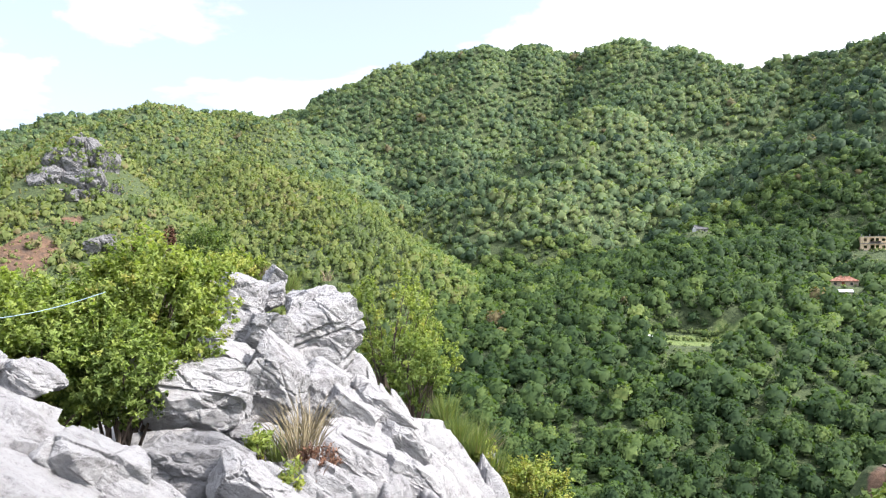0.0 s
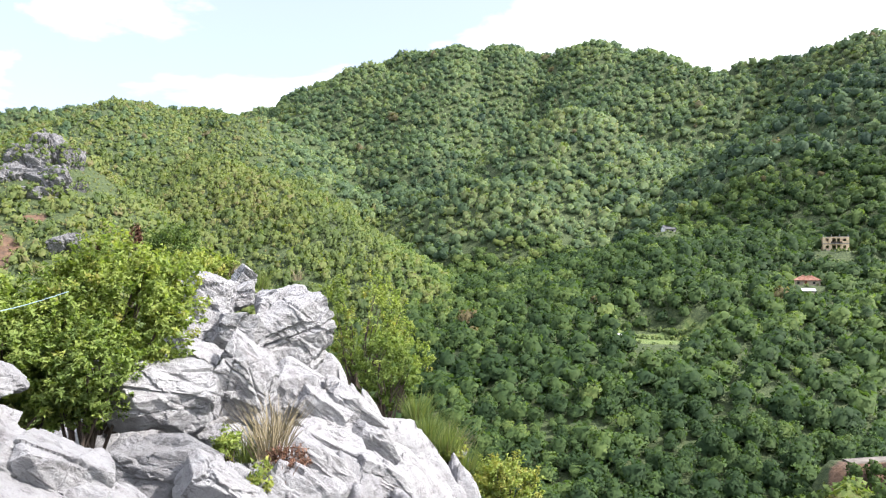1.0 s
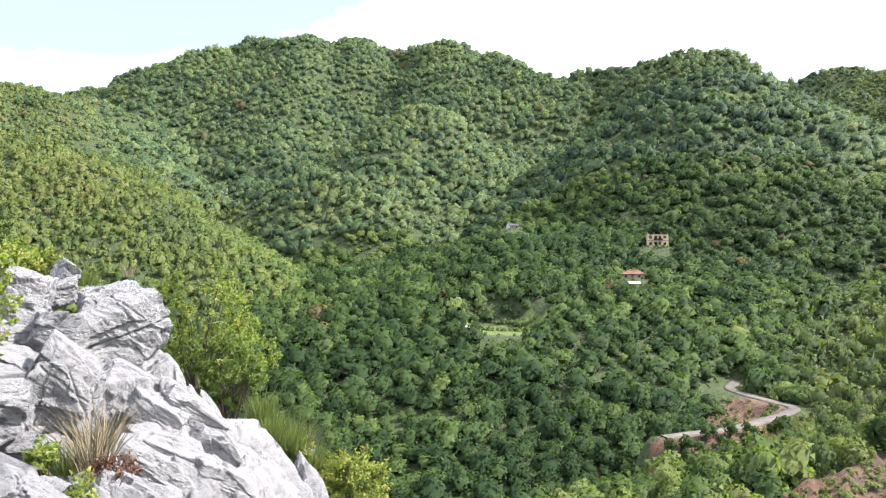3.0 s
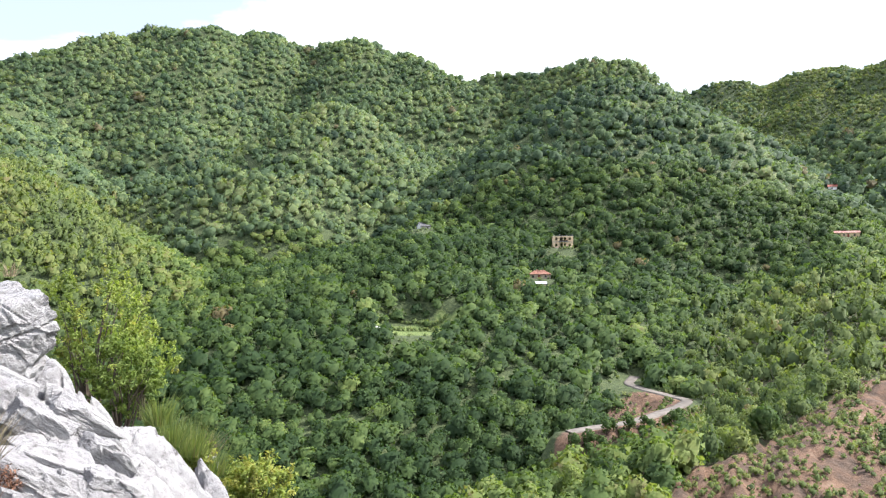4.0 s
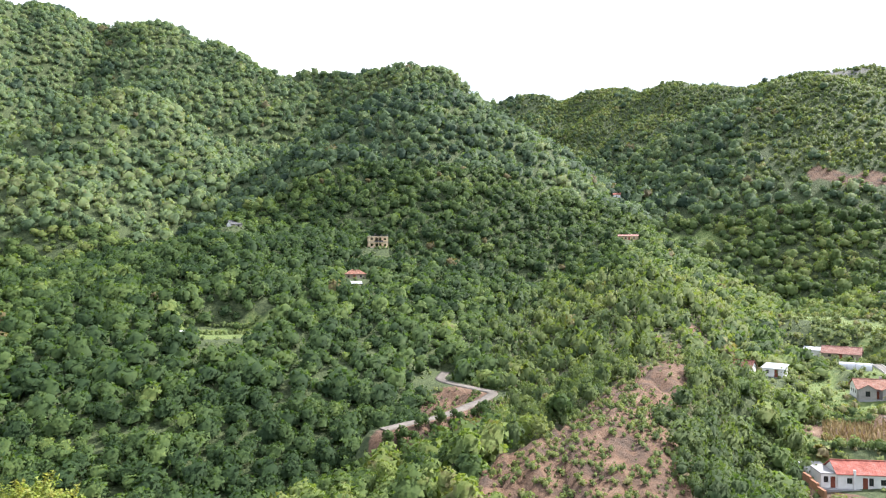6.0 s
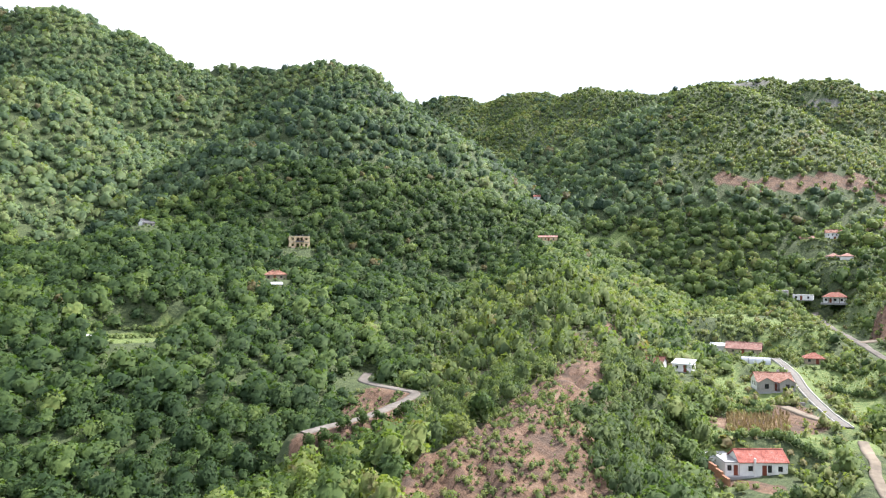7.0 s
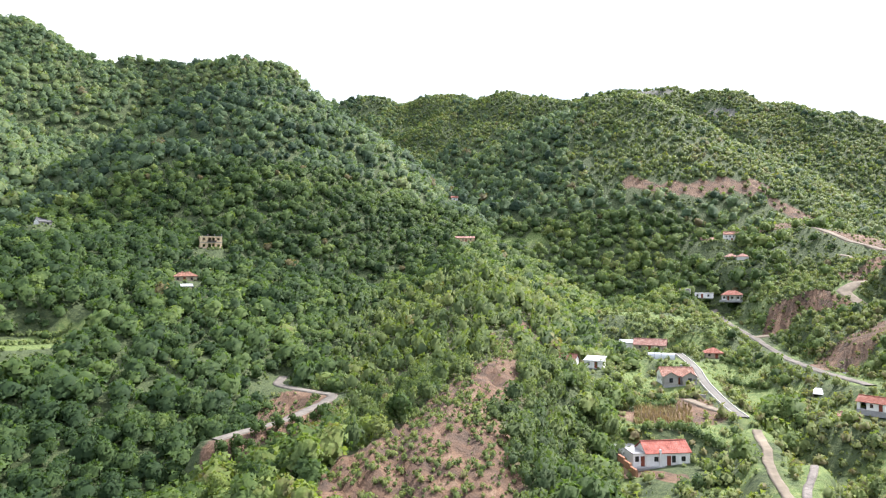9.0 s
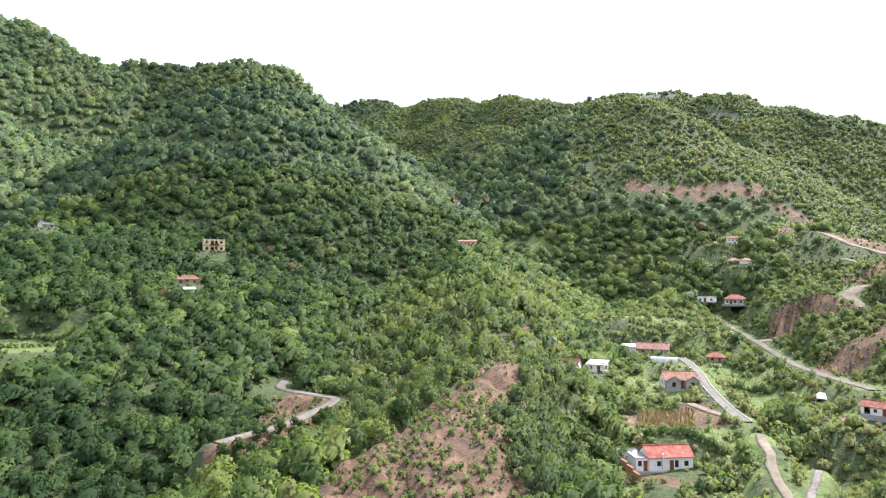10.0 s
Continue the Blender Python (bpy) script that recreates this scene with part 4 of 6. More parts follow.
OZ -= 1.6 * np.clip((2.5 - OY + 1.2 * fbm(OX * 1.1, OY * 1.1, 3, 15)) / 0.5, 0, 1) + 1.6 * np.clip((-3.75 - OX + 0.8 * fbm(OX * 1.1, OY * 1.1, 3, 16)) / 0.4, 0, 1)  # the ragged rim sinks under the turf
oz = OZ.reshape(len(ox), len(oy))
outcrop = new("rock_outcrop", numpy_mesh("rock_outcrop", np.stack([OX, OY, OZ], -1), sheet(ox, oy), False, None, (stone,)))
tagged(outcrop, "pale grey fractured limestone bedrock falling to the valley", "rock", kind="structure")


def facing(normals, depths, sub):
    """A solid bounded by planes, as points round its middle."""
    d = ICO[sub][0]
    reach = d @ normals.T
    return d * np.min(np.where(reach > 0.05, depths[None] / np.maximum(reach, 0.05), 9.0), axis=1)[:, None]


def boulder(seed, bearing_to, dist, rise, size, turn=(0, 0, 0), mat=stone, label="pale grey angular limestone boulder on the outcrop", cuts=16, sub=5, rugged=1.0):
    """A joint block: flat broken faces, chipped along joints that all blocks share, with rain-worn flutes."""
    rng = np.random.RandomState(seed)
    n = np.concatenate([np.eye(3), -np.eye(3)]) + 0.22 * rng.normal(size=(6, 3))
    n = np.concatenate([n, rng.normal(size=(cuts, 3))])
    n /= np.linalg.norm(n, axis=1, keepdims=True)
    v = facing(n, np.concatenate([rng.uniform(0.52, 0.62, 6), rng.uniform(0.60, 0.82, cuts)]), sub)
    v /= np.abs(v).max(0)
    d = v / np.linalg.norm(v, axis=1, keepdims=True)
    v = v * np.array(size) / 2
    place = pose(*P(bearing_to, dist, rise), *turn)
    w = v @ np.array(place)[:3, :3].T + np.array(P(bearing_to, dist, rise))
    along_, across, deep = w @ (0.78, 0.15, -0.61), w @ (0.60, 0.10, 0.79), w @ (-0.1, 0.98, 0.15)
    small = min(size)
    move = np.zeros(len(v))
    for count, step, lean, crack, wide in ((int(4 + 9 * max(size)), 0.060, 0.08, 0.085, 0.026), (int(15 + 45 * max(size)), 0.022, 0.13, 0.026, 0.014)):  # chips between joints
        c = d[rng.randint(len(d), size=count)]
        q, qc = d * (0.75, 1.1, 1.35), c * (0.75, 1.1, 1.35)
        far = np.linalg.norm(q[:, None] - qc[None], axis=2) + 0.05 * fbm(along_ * 7, across * 7 + deep * 5, 3, seed % 50)[:, None]
        two = np.sort(far, axis=1)[:, :2]
        i = far.argmin(1)
        tilt = rng.normal(size=(count, 3)) * lean
        move += rng.uniform(-1, 0.25, count)[i] * step + ((d - c[i]) * tilt[i]).sum(1) * 0.45 - crack * np.exp(-(two[:, 1] - two[:, 0]) / wide) * (rng.rand(count) > 0.3)[i]
    bed = across * 4.5 + 0.8 * fbm(along_ * 2, deep * 2, 3, 17)
    saw = bed - np.floor(bed)
    shelf = vnoise(np.floor(bed) * 3.7 + 50, along_ * 1.6 + 50, 3)
    move += 0.024 * (saw - 0.5) * (shelf > 0.5) - 0.050 * np.exp(-((1 - saw) / 0.08) ** 2) * (shelf > 0.66)
    flute = np.abs(fbm(along_ * 3.0, across * 16 + deep * 11, 4, 29))
    move += 0.040 * flute + 0.050 * fbm(along_ * 9, across * 12 + deep * 9, 4, seed % 37)
    v += d * (rugged * max(0.32, small) * 0.9 * move)[:, None]
    ob = new("boulder", numpy_mesh("boulder", v, ICO[sub][1], False, None, (mat,)))
    ob.data.polygons.foreach_set("use_smooth", np.zeros(len(ICO[sub][1]), dtype=bool))
    ob.matrix_world = place
    return tagged(ob, label, "rock", "boulders of the outcrop")


BOULDERS = [  # seed, bearing, distance, rise, size, turn
    (41, -33.6, 4.3, -15.4, (1.60, 1.2, 1.05), (10, 35, 10)), (2, -30.6, 4.8, -7.6, (0.36, 0.4, 0.25), (0, 36, 10)), (3, -33.6, 4.9, -6.9, (0.44, 0.4, 0.26), (0, 14, 0)),
    (4, -26.4, 4.3, -14.6, (0.64, 0.6, 0.52), (8, 36, 16)), (35, -22.4, 4.2, -18.4, (1.40, 0.8, 0.50), (10, 34, 12)), (7, -29.2, 4.25, -17.2, (0.30, 0.4, 0.46), (0, 26, 15)),
    (9, -19.6, 5.3, -14.4, (0.86, 0.6, 0.46), (14, 10, -6)), (38, -19.7, 5.9, -9.2, (1.16, 0.9, 0.70), (-14, 8, 10)), (6, -26.6, 3.9, -21.0, (1.0, 0.6, 0.46), (0, 34, 20)),
    (22, -13.8, 6.6, -8.9, (0.78, 0.6, 0.84), (0, 32, 18)), (12, -16.5, 8.0, -2.6, (0.60, 0.6, 0.74), (6, 14, 10)), (13, -17.6, 7.8, -5.0, (0.54, 0.5, 0.40), (0, 14, 30)),
    (14, -19.2, 8.3, -1.9, (0.44, 0.5, 0.40), (0, 12, 15)), (15, -14.2, 8.6, -2.3, (0.44, 0.4, 0.36), (0, -12, 15)), (16, -14.0, 7.6, -4.9, (0.56, 0.5, 0.46), (-6, 10, 10)),
    (37, -10.2, 8.2, -4.7, (1.02, 1.0, 1.08), (6, -10, 24)), (18, -13.8, 9.6, -0.7, (0.32, 0.3, 0.36), (20, 24, 45)), (21, -10.6, 7.2, -10.4, (0.66, 0.6, 0.84), (0, 36, 20)),
    (20, -16.6, 6.9, -8.0, (0.70, 0.6, 0.50), (5, 22, 18)), (11, -14.7, 4.9, -17.2, (0.78, 0.6, 0.52), (4, 34, 16)), (31, -9.2, 5.2, -17.8, (0.66, 0.6, 0.58), (4, 36, 22)),
    (27, -8.4, 7.6, -9.8, (0.55, 0.5, 0.46), (0, 34, 20)), (30, -17.2, 5.2, -17.6, (0.30, 0.3, 0.30), (0, 10, 40)), (32, -15.0, 5.9, -13.2, (0.44, 0.4, 0.34), (0, 20, 60)),
    (24, -11.6, 6.1, -14.2, (0.50, 0.4, 0.40), (0, 34, 25)), (42, 3.6, 11.8, -15.2, (0.4, 0.3, 0.3), (0, 0, 0)),
]
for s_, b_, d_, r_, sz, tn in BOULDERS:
    # blocks whose shade is carried by the darker stone
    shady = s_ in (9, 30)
    boulder(s_, b_, d_, r_, sz, tn, stone_dark if shady else stone, "grey weathered limestone block, coloured darker for the overhang's shade" if shady else "pale grey angular limestone boulder on the outcrop", sub=6 if s_ in (41, 38, 37, 35, 4, 22, 11) else 5)

# slabs lying down the flank that falls to the valley
rng = np.random.RandomState(91)
for k in range(20):
    b_, d_ = (-14.5, -11.5, -8.5, -5.5, -2.5)[k % 5] + rng.uniform(-1.2, 1.2), 5.5 + 0.95 * (k // 5) + rng.uniform(-0.35, 0.35)
    px, py, _ = P(b_, d_, 0)
    z_ = float(oz[min(np.searchsorted(ox, px), len(ox) - 1), min(np.searchsorted(oy, py), len(oy) - 1)])
    boulder(100 + k, b_, d_, math.degrees(math.atan2(z_ - 0.05 - EYE, d_)), (rng.uniform(0.7, 1.1), rng.uniform(0.36, 0.6), rng.uniform(0.28, 0.42)), (rng.uniform(2, 14), rng.uniform(27, 40), rng.uniform(18, 42)), stone, "pale grey limestone slab lying down the outcrop's flank", sub=5)


# ---- tracks ----
concrete_pale = plain("pale_concrete", (0.180, 0.169, 0.151), 0.9, 0.25, 1.2, 0.02)
dirt_pale = plain("pale_gravel", (0.232, 0.192, 0.144), 0.95, 0.35, 0.9, 0.05)
dirt_grey = plain("grey_gravel", (0.180, 0.161, 0.139), 0.95, 0.35, 0.9, 0.05)
stones_wet = plain("brook_stones", (0.20, 0.175, 0.155), 0.8, 0.5, 2.0, 0.2)


def dense(pts, step):
    out = []
    for a, b in zip(pts[:-1], pts[1:]):
        n = max(1, int(np.hypot(*(b - a)[:2]) / step))
        out += [a + (b - a) * k / n for k in range(n)]
    out = np.array(out + [pts[-1]])
    for _ in range(3):
        out[1:-1] = (out[:-2] + 2 * out[1:-1] + out[2:]) / 4
    return out


def strip(name, pts, half, mat, label, lift=0.22, ragged=0.15, seed=0):
    """A track: a crowned strip with ragged edges, dug a little into the slope."""
    rng = np.random.RandomState(seed)
    p = dense(pts, 1.5)
    t = np.gradient(p[:, :2], axis=0)
    t /= np.linalg.norm(t, axis=1, keepdims=True)
    side = np.stack([t[:, 1], -t[:, 0]], -1)
    cols = [(-1.15, -0.9), (-1.0, 0.0), (-0.5, 0.05), (0, 0.02), (0.5, 0.05), (1.0, 0.0), (1.15, -0.9)]
    V = []
    for k, dz in cols:
        w = half * k * (1 + (ragged * fbm(p[:, 0] / 3 + 9 * k, p[:, 1] / 3, 3, seed) * 2 if abs(k) > 0.9 else 0))
        w = np.broadcast_to(w, (len(p),))
        X, Y = p[:, 0] + side[:, 0] * w, p[:, 1] + side[:, 1] * w
        V.append(np.stack([X, Y, 0.5 * ground_z(X, Y) + 0.5 * ground_z(p[:, 0], p[:, 1]) + lift + dz], -1))
    V = np.stack(V, 1).reshape(-1, 3)
    return tagged(new(name, numpy_mesh(name, V, sheet(np.arange(len(p)), np.arange(len(cols)))[:, ::-1], True, None, (mat,))), label, "road", kind="structure")


strip("road_1", ROADS["hairpin"][0], 1.25, dirt_grey, "pale dirt road bending round a hairpin above the gully", seed=1)
strip("footpath", ROADS["path"][0], 0.75, dirt_pale, "beige worn dirt path between the gardens", ragged=0.5, seed=12)
strip("road_2", ROADS["village"][0], 0.8, concrete_pale, "pale concrete lane climbing through the hamlet", ragged=0.05, seed=2)
strip("road_3", ROADS["driveway"][0], 1.1, dirt_pale, "short dirt driveway beside a retaining wall", seed=3)
strip("road_4", ROADS["valley"][0], 1.15, dirt_grey, "grey gravel track along the valley bottom", ragged=0.4, seed=4)
strip("road_5", ROADS["switchback"][0], 2.2, dirt_pale, "beige dirt road switching back up the bare slope", seed=5)
strip("road_6", ROADS["upper"][0], 1.6, dirt_pale, "dirt road cut into the upper slope", seed=6)
strip("brook", ROADS["brook"][0], 0.5, stones_wet, "stony bed of a small brook", ragged=0.5, seed=7)
for sign_ in (-1, 1):
    p_ = dense(ROADS["village"][0], 2.0)
    t_ = np.gradient(p_[:, :2], axis=0)
    t_ /= np.linalg.norm(t_, axis=1, keepdims=True)
    q_ = p_.copy()
    q_[:, 0] += sign_ * t_[:, 1] * 1.03
    q_[:, 1] -= sign_ * t_[:, 0] * 1.03
    q_[:, 2] += 0.1
    strip("kerb", q_, 0.11, plain("white_kerb", (0.50, 0.48, 0.44), 0.9, 0.2, 2), "whitewashed concrete kerb of the lane", lift=0.38, ragged=0.0)

# ---- houses ----
plaster_white = plain("white_plaster", (0.80, 0.79, 0.77), 0.9, 0.14, 1.2, 0.01)
plaster_cream = plain("cream_plaster", (0.72, 0.56, 0.36), 0.9, 0.18, 1.2, 0.01)
block_grey = plain("grey_blockwork", (0.36, 0.34, 0.32), 0.95, 0.25, 2.0, 0.02)
wall_tan = plain("tan_rubble", (0.42, 0.35, 0.26), 0.95, 0.35, 1.5, 0.04)
frame_dark = plain("dark_frame", (0.06, 0.045, 0.035), 0.6, 0.2, 5)
door_red = plain("red_brown_door", (0.22, 0.06, 0.035), 0.6, 0.2, 4)
sheet_white = plain("white_sheet_metal", (0.50, 0.52, 0.54), 0.5, 0.10, 2)
slab_grey = plain("grey_roof_slab", (0.34, 0.34, 0.34), 0.8, 0.2, 2)
glass_dark = bpy.data.materials.new("window_glass")
glass_dark.use_nodes = True
gb = glass_dark.node_tree.nodes["Principled BSDF"]
gb.inputs["Base Color"].default_value, gb.inputs["Roughness"].default_value = (0.02, 0.025, 0.03, 1), 0.08


def roof_tiles(name, color, worn):
    m, t, b = shader(name, 0.85)
    w = t.nodes.new("ShaderNodeTexWave")
    co = t.nodes.new("ShaderNodeTexCoord")
    w.inputs["Scale"].default_value, w.inputs["Distortion"].default_value = 1.6, 0.6
    t.links.new(co.outputs["Object"], w.inputs["Vector"])
    n, n2 = tex(t, "ShaderNodeTexNoise", 0.9, 6), tex(t, "ShaderNodeTexNoise", 7, 6)
    c = ramp(t, n.outputs["Fac"], [(0.32, tuple(k * 0.65 for k in color)), (0.5, color), (0.72, worn)])
    c = blend(t, 1.0, c, ramp(t, n2.outputs["Fac"], [(0.35, (0.72, 0.72, 0.72)), (0.6, (1, 1, 1))]), "MULTIPLY")
    t.links.new(blend(t, 0.35, c, blend(t, 1.0, c, w.outputs["Color"], "MULTIPLY")), b.inputs["Base Color"])
    bump(t, b, w.outputs["Fac"], 0.7, 0.06)
    return m


tiles_red = roof_tiles("red_roof_tiles", (0.42, 0.15, 0.105), (0.48, 0.27, 0.21))
tiles_old = roof_tiles("weathered_roof_tiles", (0.34, 0.155, 0.105), (0.40, 0.27, 0.20))
tiles_pink = roof_tiles("faded_pink_tiles", (0.46, 0.24, 0.19), (0.50, 0.35, 0.29))


def box(bm, x0, x1, y0, y1, z0, z1):
    v = [bm.verts.new((a, b, c)) for c in (z0, z1) for a, b in ((x0, y0), (x1, y0), (x1, y1), (x0, y1))]
    for f in ((3, 2, 1, 0), (4, 5, 6, 7), (0, 1, 5, 4), (1, 2, 6, 5), (2, 3, 7, 6), (3, 0, 4, 7)):
        bm.faces.new([v[k] for k in f])


def wall_mesh(length, high, thick, holes, gable=0.0):
    """A wall along x from 0, its outer face at y = 0, with real openings and a gable on top if asked."""
    bm = bmesh.new()
    xs = sorted({0, length, *[a for h in holes for a in (h[0], h[0] + h[2])]})
    zs = sorted({0, high, *[a for h in holes for a in (h[1], h[1] + h[3])]})
    for a, b in zip(xs[:-1], xs[1:]):
        for c, d in zip(zs[:-1], zs[1:]):
            if not any(h[0] - 1e-4 <= a and b <= h[0] + h[2] + 1e-4 and h[1] - 1e-4 <= c and d <= h[1] + h[3] + 1e-4 for h in holes):
                box(bm, a, b, 0, thick, c, d)
    if gable:
        v = [bm.verts.new(p) for y in (0, thick) for p in ((0, y, high), (length, y, high), (length / 2, y, high + gable))]
        for f in ((0, 1, 2), (5, 4, 3), (0, 3, 4, 1), (1, 4, 5, 2), (2, 5, 3, 0)):
            bm.faces.new([v[k] for k in f])
    bmesh.ops.remove_doubles(bm, verts=bm.verts, dist=1e-4)
    return bm


def fill_openings(root, holes, place):
    for h in holes:
        kind = h[4] if len(h) > 4 else "window"
        if kind == "void":
            continue
        bm = bmesh.new()
        e = 0.07
        if kind == "door":
            box(bm, h[0], h[0] + h[2], 0.10, 0.15, h[1], h[1] + h[3])
            box(bm, h[0] + 0.12, h[0] + h[2] - 0.12, 0.085, 0.10, h[1] + h[3] * 0.55, h[1] + h[3] - 0.12)
            box(bm, h[0] + 0.12, h[0] + h[2] - 0.12, 0.085, 0.10, h[1] + 0.12, h[1] + h[3] * 0.48)
            part("door", bm, door_red, root, "red-brown panelled door").matrix_local = place
            continue
        for a in ((h[0], h[0] + e, h[1], h[1] + h[3]), (h[0] + h[2] - e, h[0] + h[2], h[1], h[1] + h[3]), (h[0] + e, h[0] + h[2] - e, h[1], h[1] + e), (h[0] + e, h[0] + h[2] - e, h[1] + h[3] - e, h[1] + h[3]), (h[0] + h[2] / 2 - e / 2, h[0] + h[2] / 2 + e / 2, h[1] + e, h[1] + h[3] - e)):
            box(bm, a[0], a[1], 0.08, 0.15, a[2], a[3])
        w = part("window", bm, frame_dark, root, "dark framed window")
        w.matrix_local = place
        bm = bmesh.new()
        box(bm, h[0] + 0.03, h[0] + h[2] - 0.03, 0.11, 0.12, h[1] + 0.03, h[1] + h[3] - 0.03)
        part("pane", bm, glass_dark, w)


def slab_roof(points, thick):
    """A sloping roof slab through four places (counter-clockwise from above)."""
    bm = bmesh.new()
    top = [bm.verts.new(p) for p in points]
    bot = [bm.verts.new((p[0], p[1], p[2] - thick)) for p in points]
    bm.faces.new(top)
    bm.faces.new(bot[::-1])
    n = len(points)
    for k in range(n):
        bm.faces.new((top[k], bot[k], bot[(k + 1) % n], top[(k + 1) % n]))
    return bm


def block(root, x, y, w, d, h, walls, roof, roof_mat, rise=1.4, front=(), left=(), right=(), axis="x", over=0.35, z=0.0, side_mat=None):
    """One body of a house: four walls with openings, a floor and a roof. x, y: its front left corner; the front looks to -y."""
    t = 0.25
    gx_, gy_ = (rise, 0) if axis == "x" and roof == "gable" else (0, rise if roof == "gable" else 0)
    side_mat = side_mat or walls
    for holes, length, place, gab, mat in ((front, w, pose(x, y, z), gy_, walls), (right, d - 2 * t, pose(x + w, y + t, z, 0, 0, 90), gx_, side_mat),
                                           ((), w, pose(x + w, y + d, z, 0, 0, 180), gy_, walls), (left, d - 2 * t, pose(x, y + d - t, z, 0, 0, -90), gx_, side_mat)):
        ob = part("wall", wall_mesh(length, h, t, holes, gab), mat, root)
        ob.matrix_local = place
        fill_openings(root, holes, place)
    bm = bmesh.new()
    box(bm, x + t, x + w - t, y + t, y + d - t, z - 0.3, z + 0.04)
    part("floor_slab", bm, slab_grey, root)
    o, th, H = over, 0.14, z + h
    if roof == "gable" and axis == "x":
        k = rise / (d / 2)
        lo, hi, m = H - o * k + th, H + rise + th, y + d / 2
        part("roof", slab_roof([(x - o, y - o, lo), (x + w + o, y - o, lo), (x + w + o, m, hi), (x - o, m, hi)], th), roof_mat, root)
        part("roof", slab_roof([(x - o, m + 0.004, hi), (x + w + o, m + 0.004, hi), (x + w + o, y + d + o, lo), (x - o, y + d + o, lo)], th), roof_mat, root)
        bm = bmesh.new()
        tube(bm, [(x - o, m, hi + 0.02), (x + w + o, m, hi + 0.02)], [0.13, 0.13], 8)
        part("ridge_cap", bm, roof_mat, root)
    elif roof == "gable":
        k = rise / (w / 2)
        lo, hi, m = H - o * k + th, H + rise + th, x + w / 2
        part("roof", slab_roof([(x - o, y - o, lo), (m, y - o, hi), (m, y + d, hi), (x - o, y + d, lo)], th), roof_mat, root)
        part("roof", slab_roof([(m + 0.004, y - o, hi), (x + w + o, y - o, lo), (x + w + o, y + d, lo), (m + 0.004, y + d, hi)], th), roof_mat, root)
    elif roof == "hip":
        lo, hi, m, i = H + th - 0.1, H + rise + th, y + d / 2, min(d / 2, w / 2 - 0.3)
        a, b = (x + i, m, hi), (x + w - i, m, hi)
        c = [(x - o, y - o, lo), (x + w + o, y - o, lo), (x + w + o, y + d + o, lo), (x - o, y + d + o, lo)]
        for pts in ([c[0], c[1], b, a], [c[1], c[2], b], [c[2], c[3], a, b], [c[3], c[0], a]):
            part("roof", slab_roof(pts, th), roof_mat, root)
    elif roof == "shed":
        part("roof", slab_roof([(x - o, y - o, H - 0.05 + th), (x + w + o, y - o, H - 0.05 + th), (x + w + o, y + d + o, H + rise + th), (x - o, y + d + o, H + rise + th)], th), roof_mat, root)
    else:
        part("roof", slab_roof([(x - o, y - o, H + th), (x + w + o, y - o, H + th), (x + w + o, y + d + o, H + th), (x - o, y + d + o, H + th)], th), roof_mat, root)


def house(name, label, bearing_to, dist, rise, turn=0.0, category="house", group="", size=1.0):
    root = tagged(new(name), label, category, group)
    root.matrix_world = pose(*P(bearing_to, dist, rise), 0, 0, -bearing_to + turn) @ Matrix.Scale(size, 4)
    return root


def plinth(root, x, y, w, d, deep=1.6, mat=None):
    bm = bmesh.new()
    box(bm, x - 0.1, x + w + 0.1, y - 0.1, y + d + 0.1, -deep, -0.004)
    part("foundation", bm, mat or slab_grey, root)


# two-storey house in the making, above the orchards
r = house("unfinished_house", "cream two-storey house shell with flat roof and open balconies", 32.7, 312, 1.40, 8, size=0.88)
plinth(r, -5.2, -0.5, 10.4, 8.5, 2.5)
void = lambda *a: (*a, "void")
for s in range(2):
    block(r, -5.2, 0, 10.4, 8, 2.95, plaster_cream, "flat", slab_grey, front=[void(1.1, 0.9, 1.2, 1.3), void(3.6, 0.1, 1.5, 2.2), void(5.6, 0.1, 1.2, 2.2), void(8.0, 0.9, 1.2, 1.3)],
          right=[void(1.5, 0.9, 1.1, 1.2), void(4.6, 0.9, 1.1, 1.2)], left=[void(3, 0.9, 1.1, 1.2)], z=s * 3.2, over=0.12)
    bm = bmesh.new()
    box(bm, -2.4, 2.4, -1.3, -0.13, s * 3.2 - 0.12, s * 3.2 + 0.06)
    b_ = part("balcony", bm, slab_grey, r, "open concrete balcony")
    for k in range(3):
        bm = bmesh.new()
        box(bm, -2.3 + 2.2 * k, -2.1 + 2.2 * k, -1.28, -1.08, s * 3.2 + 0.06, s * 3.2 + 2.95)
        part("post", bm, plaster_cream, b_)
    bm = bmesh.new()
    box(bm, -2.3, 2.3, -1.28, -1.2, s * 3.2 + 0.06, s * 3.2 + 0.8)
    part("railing", bm, frame_dark, b_)
for k in range(4):
    bm = bmesh.new()
    box(bm, -5.1 + 3.25 * k, -4.85 + 3.25 * k, 0.1, 0.35, 6.45, 7.2)
    part("column_stub", bm, slab_grey, r)

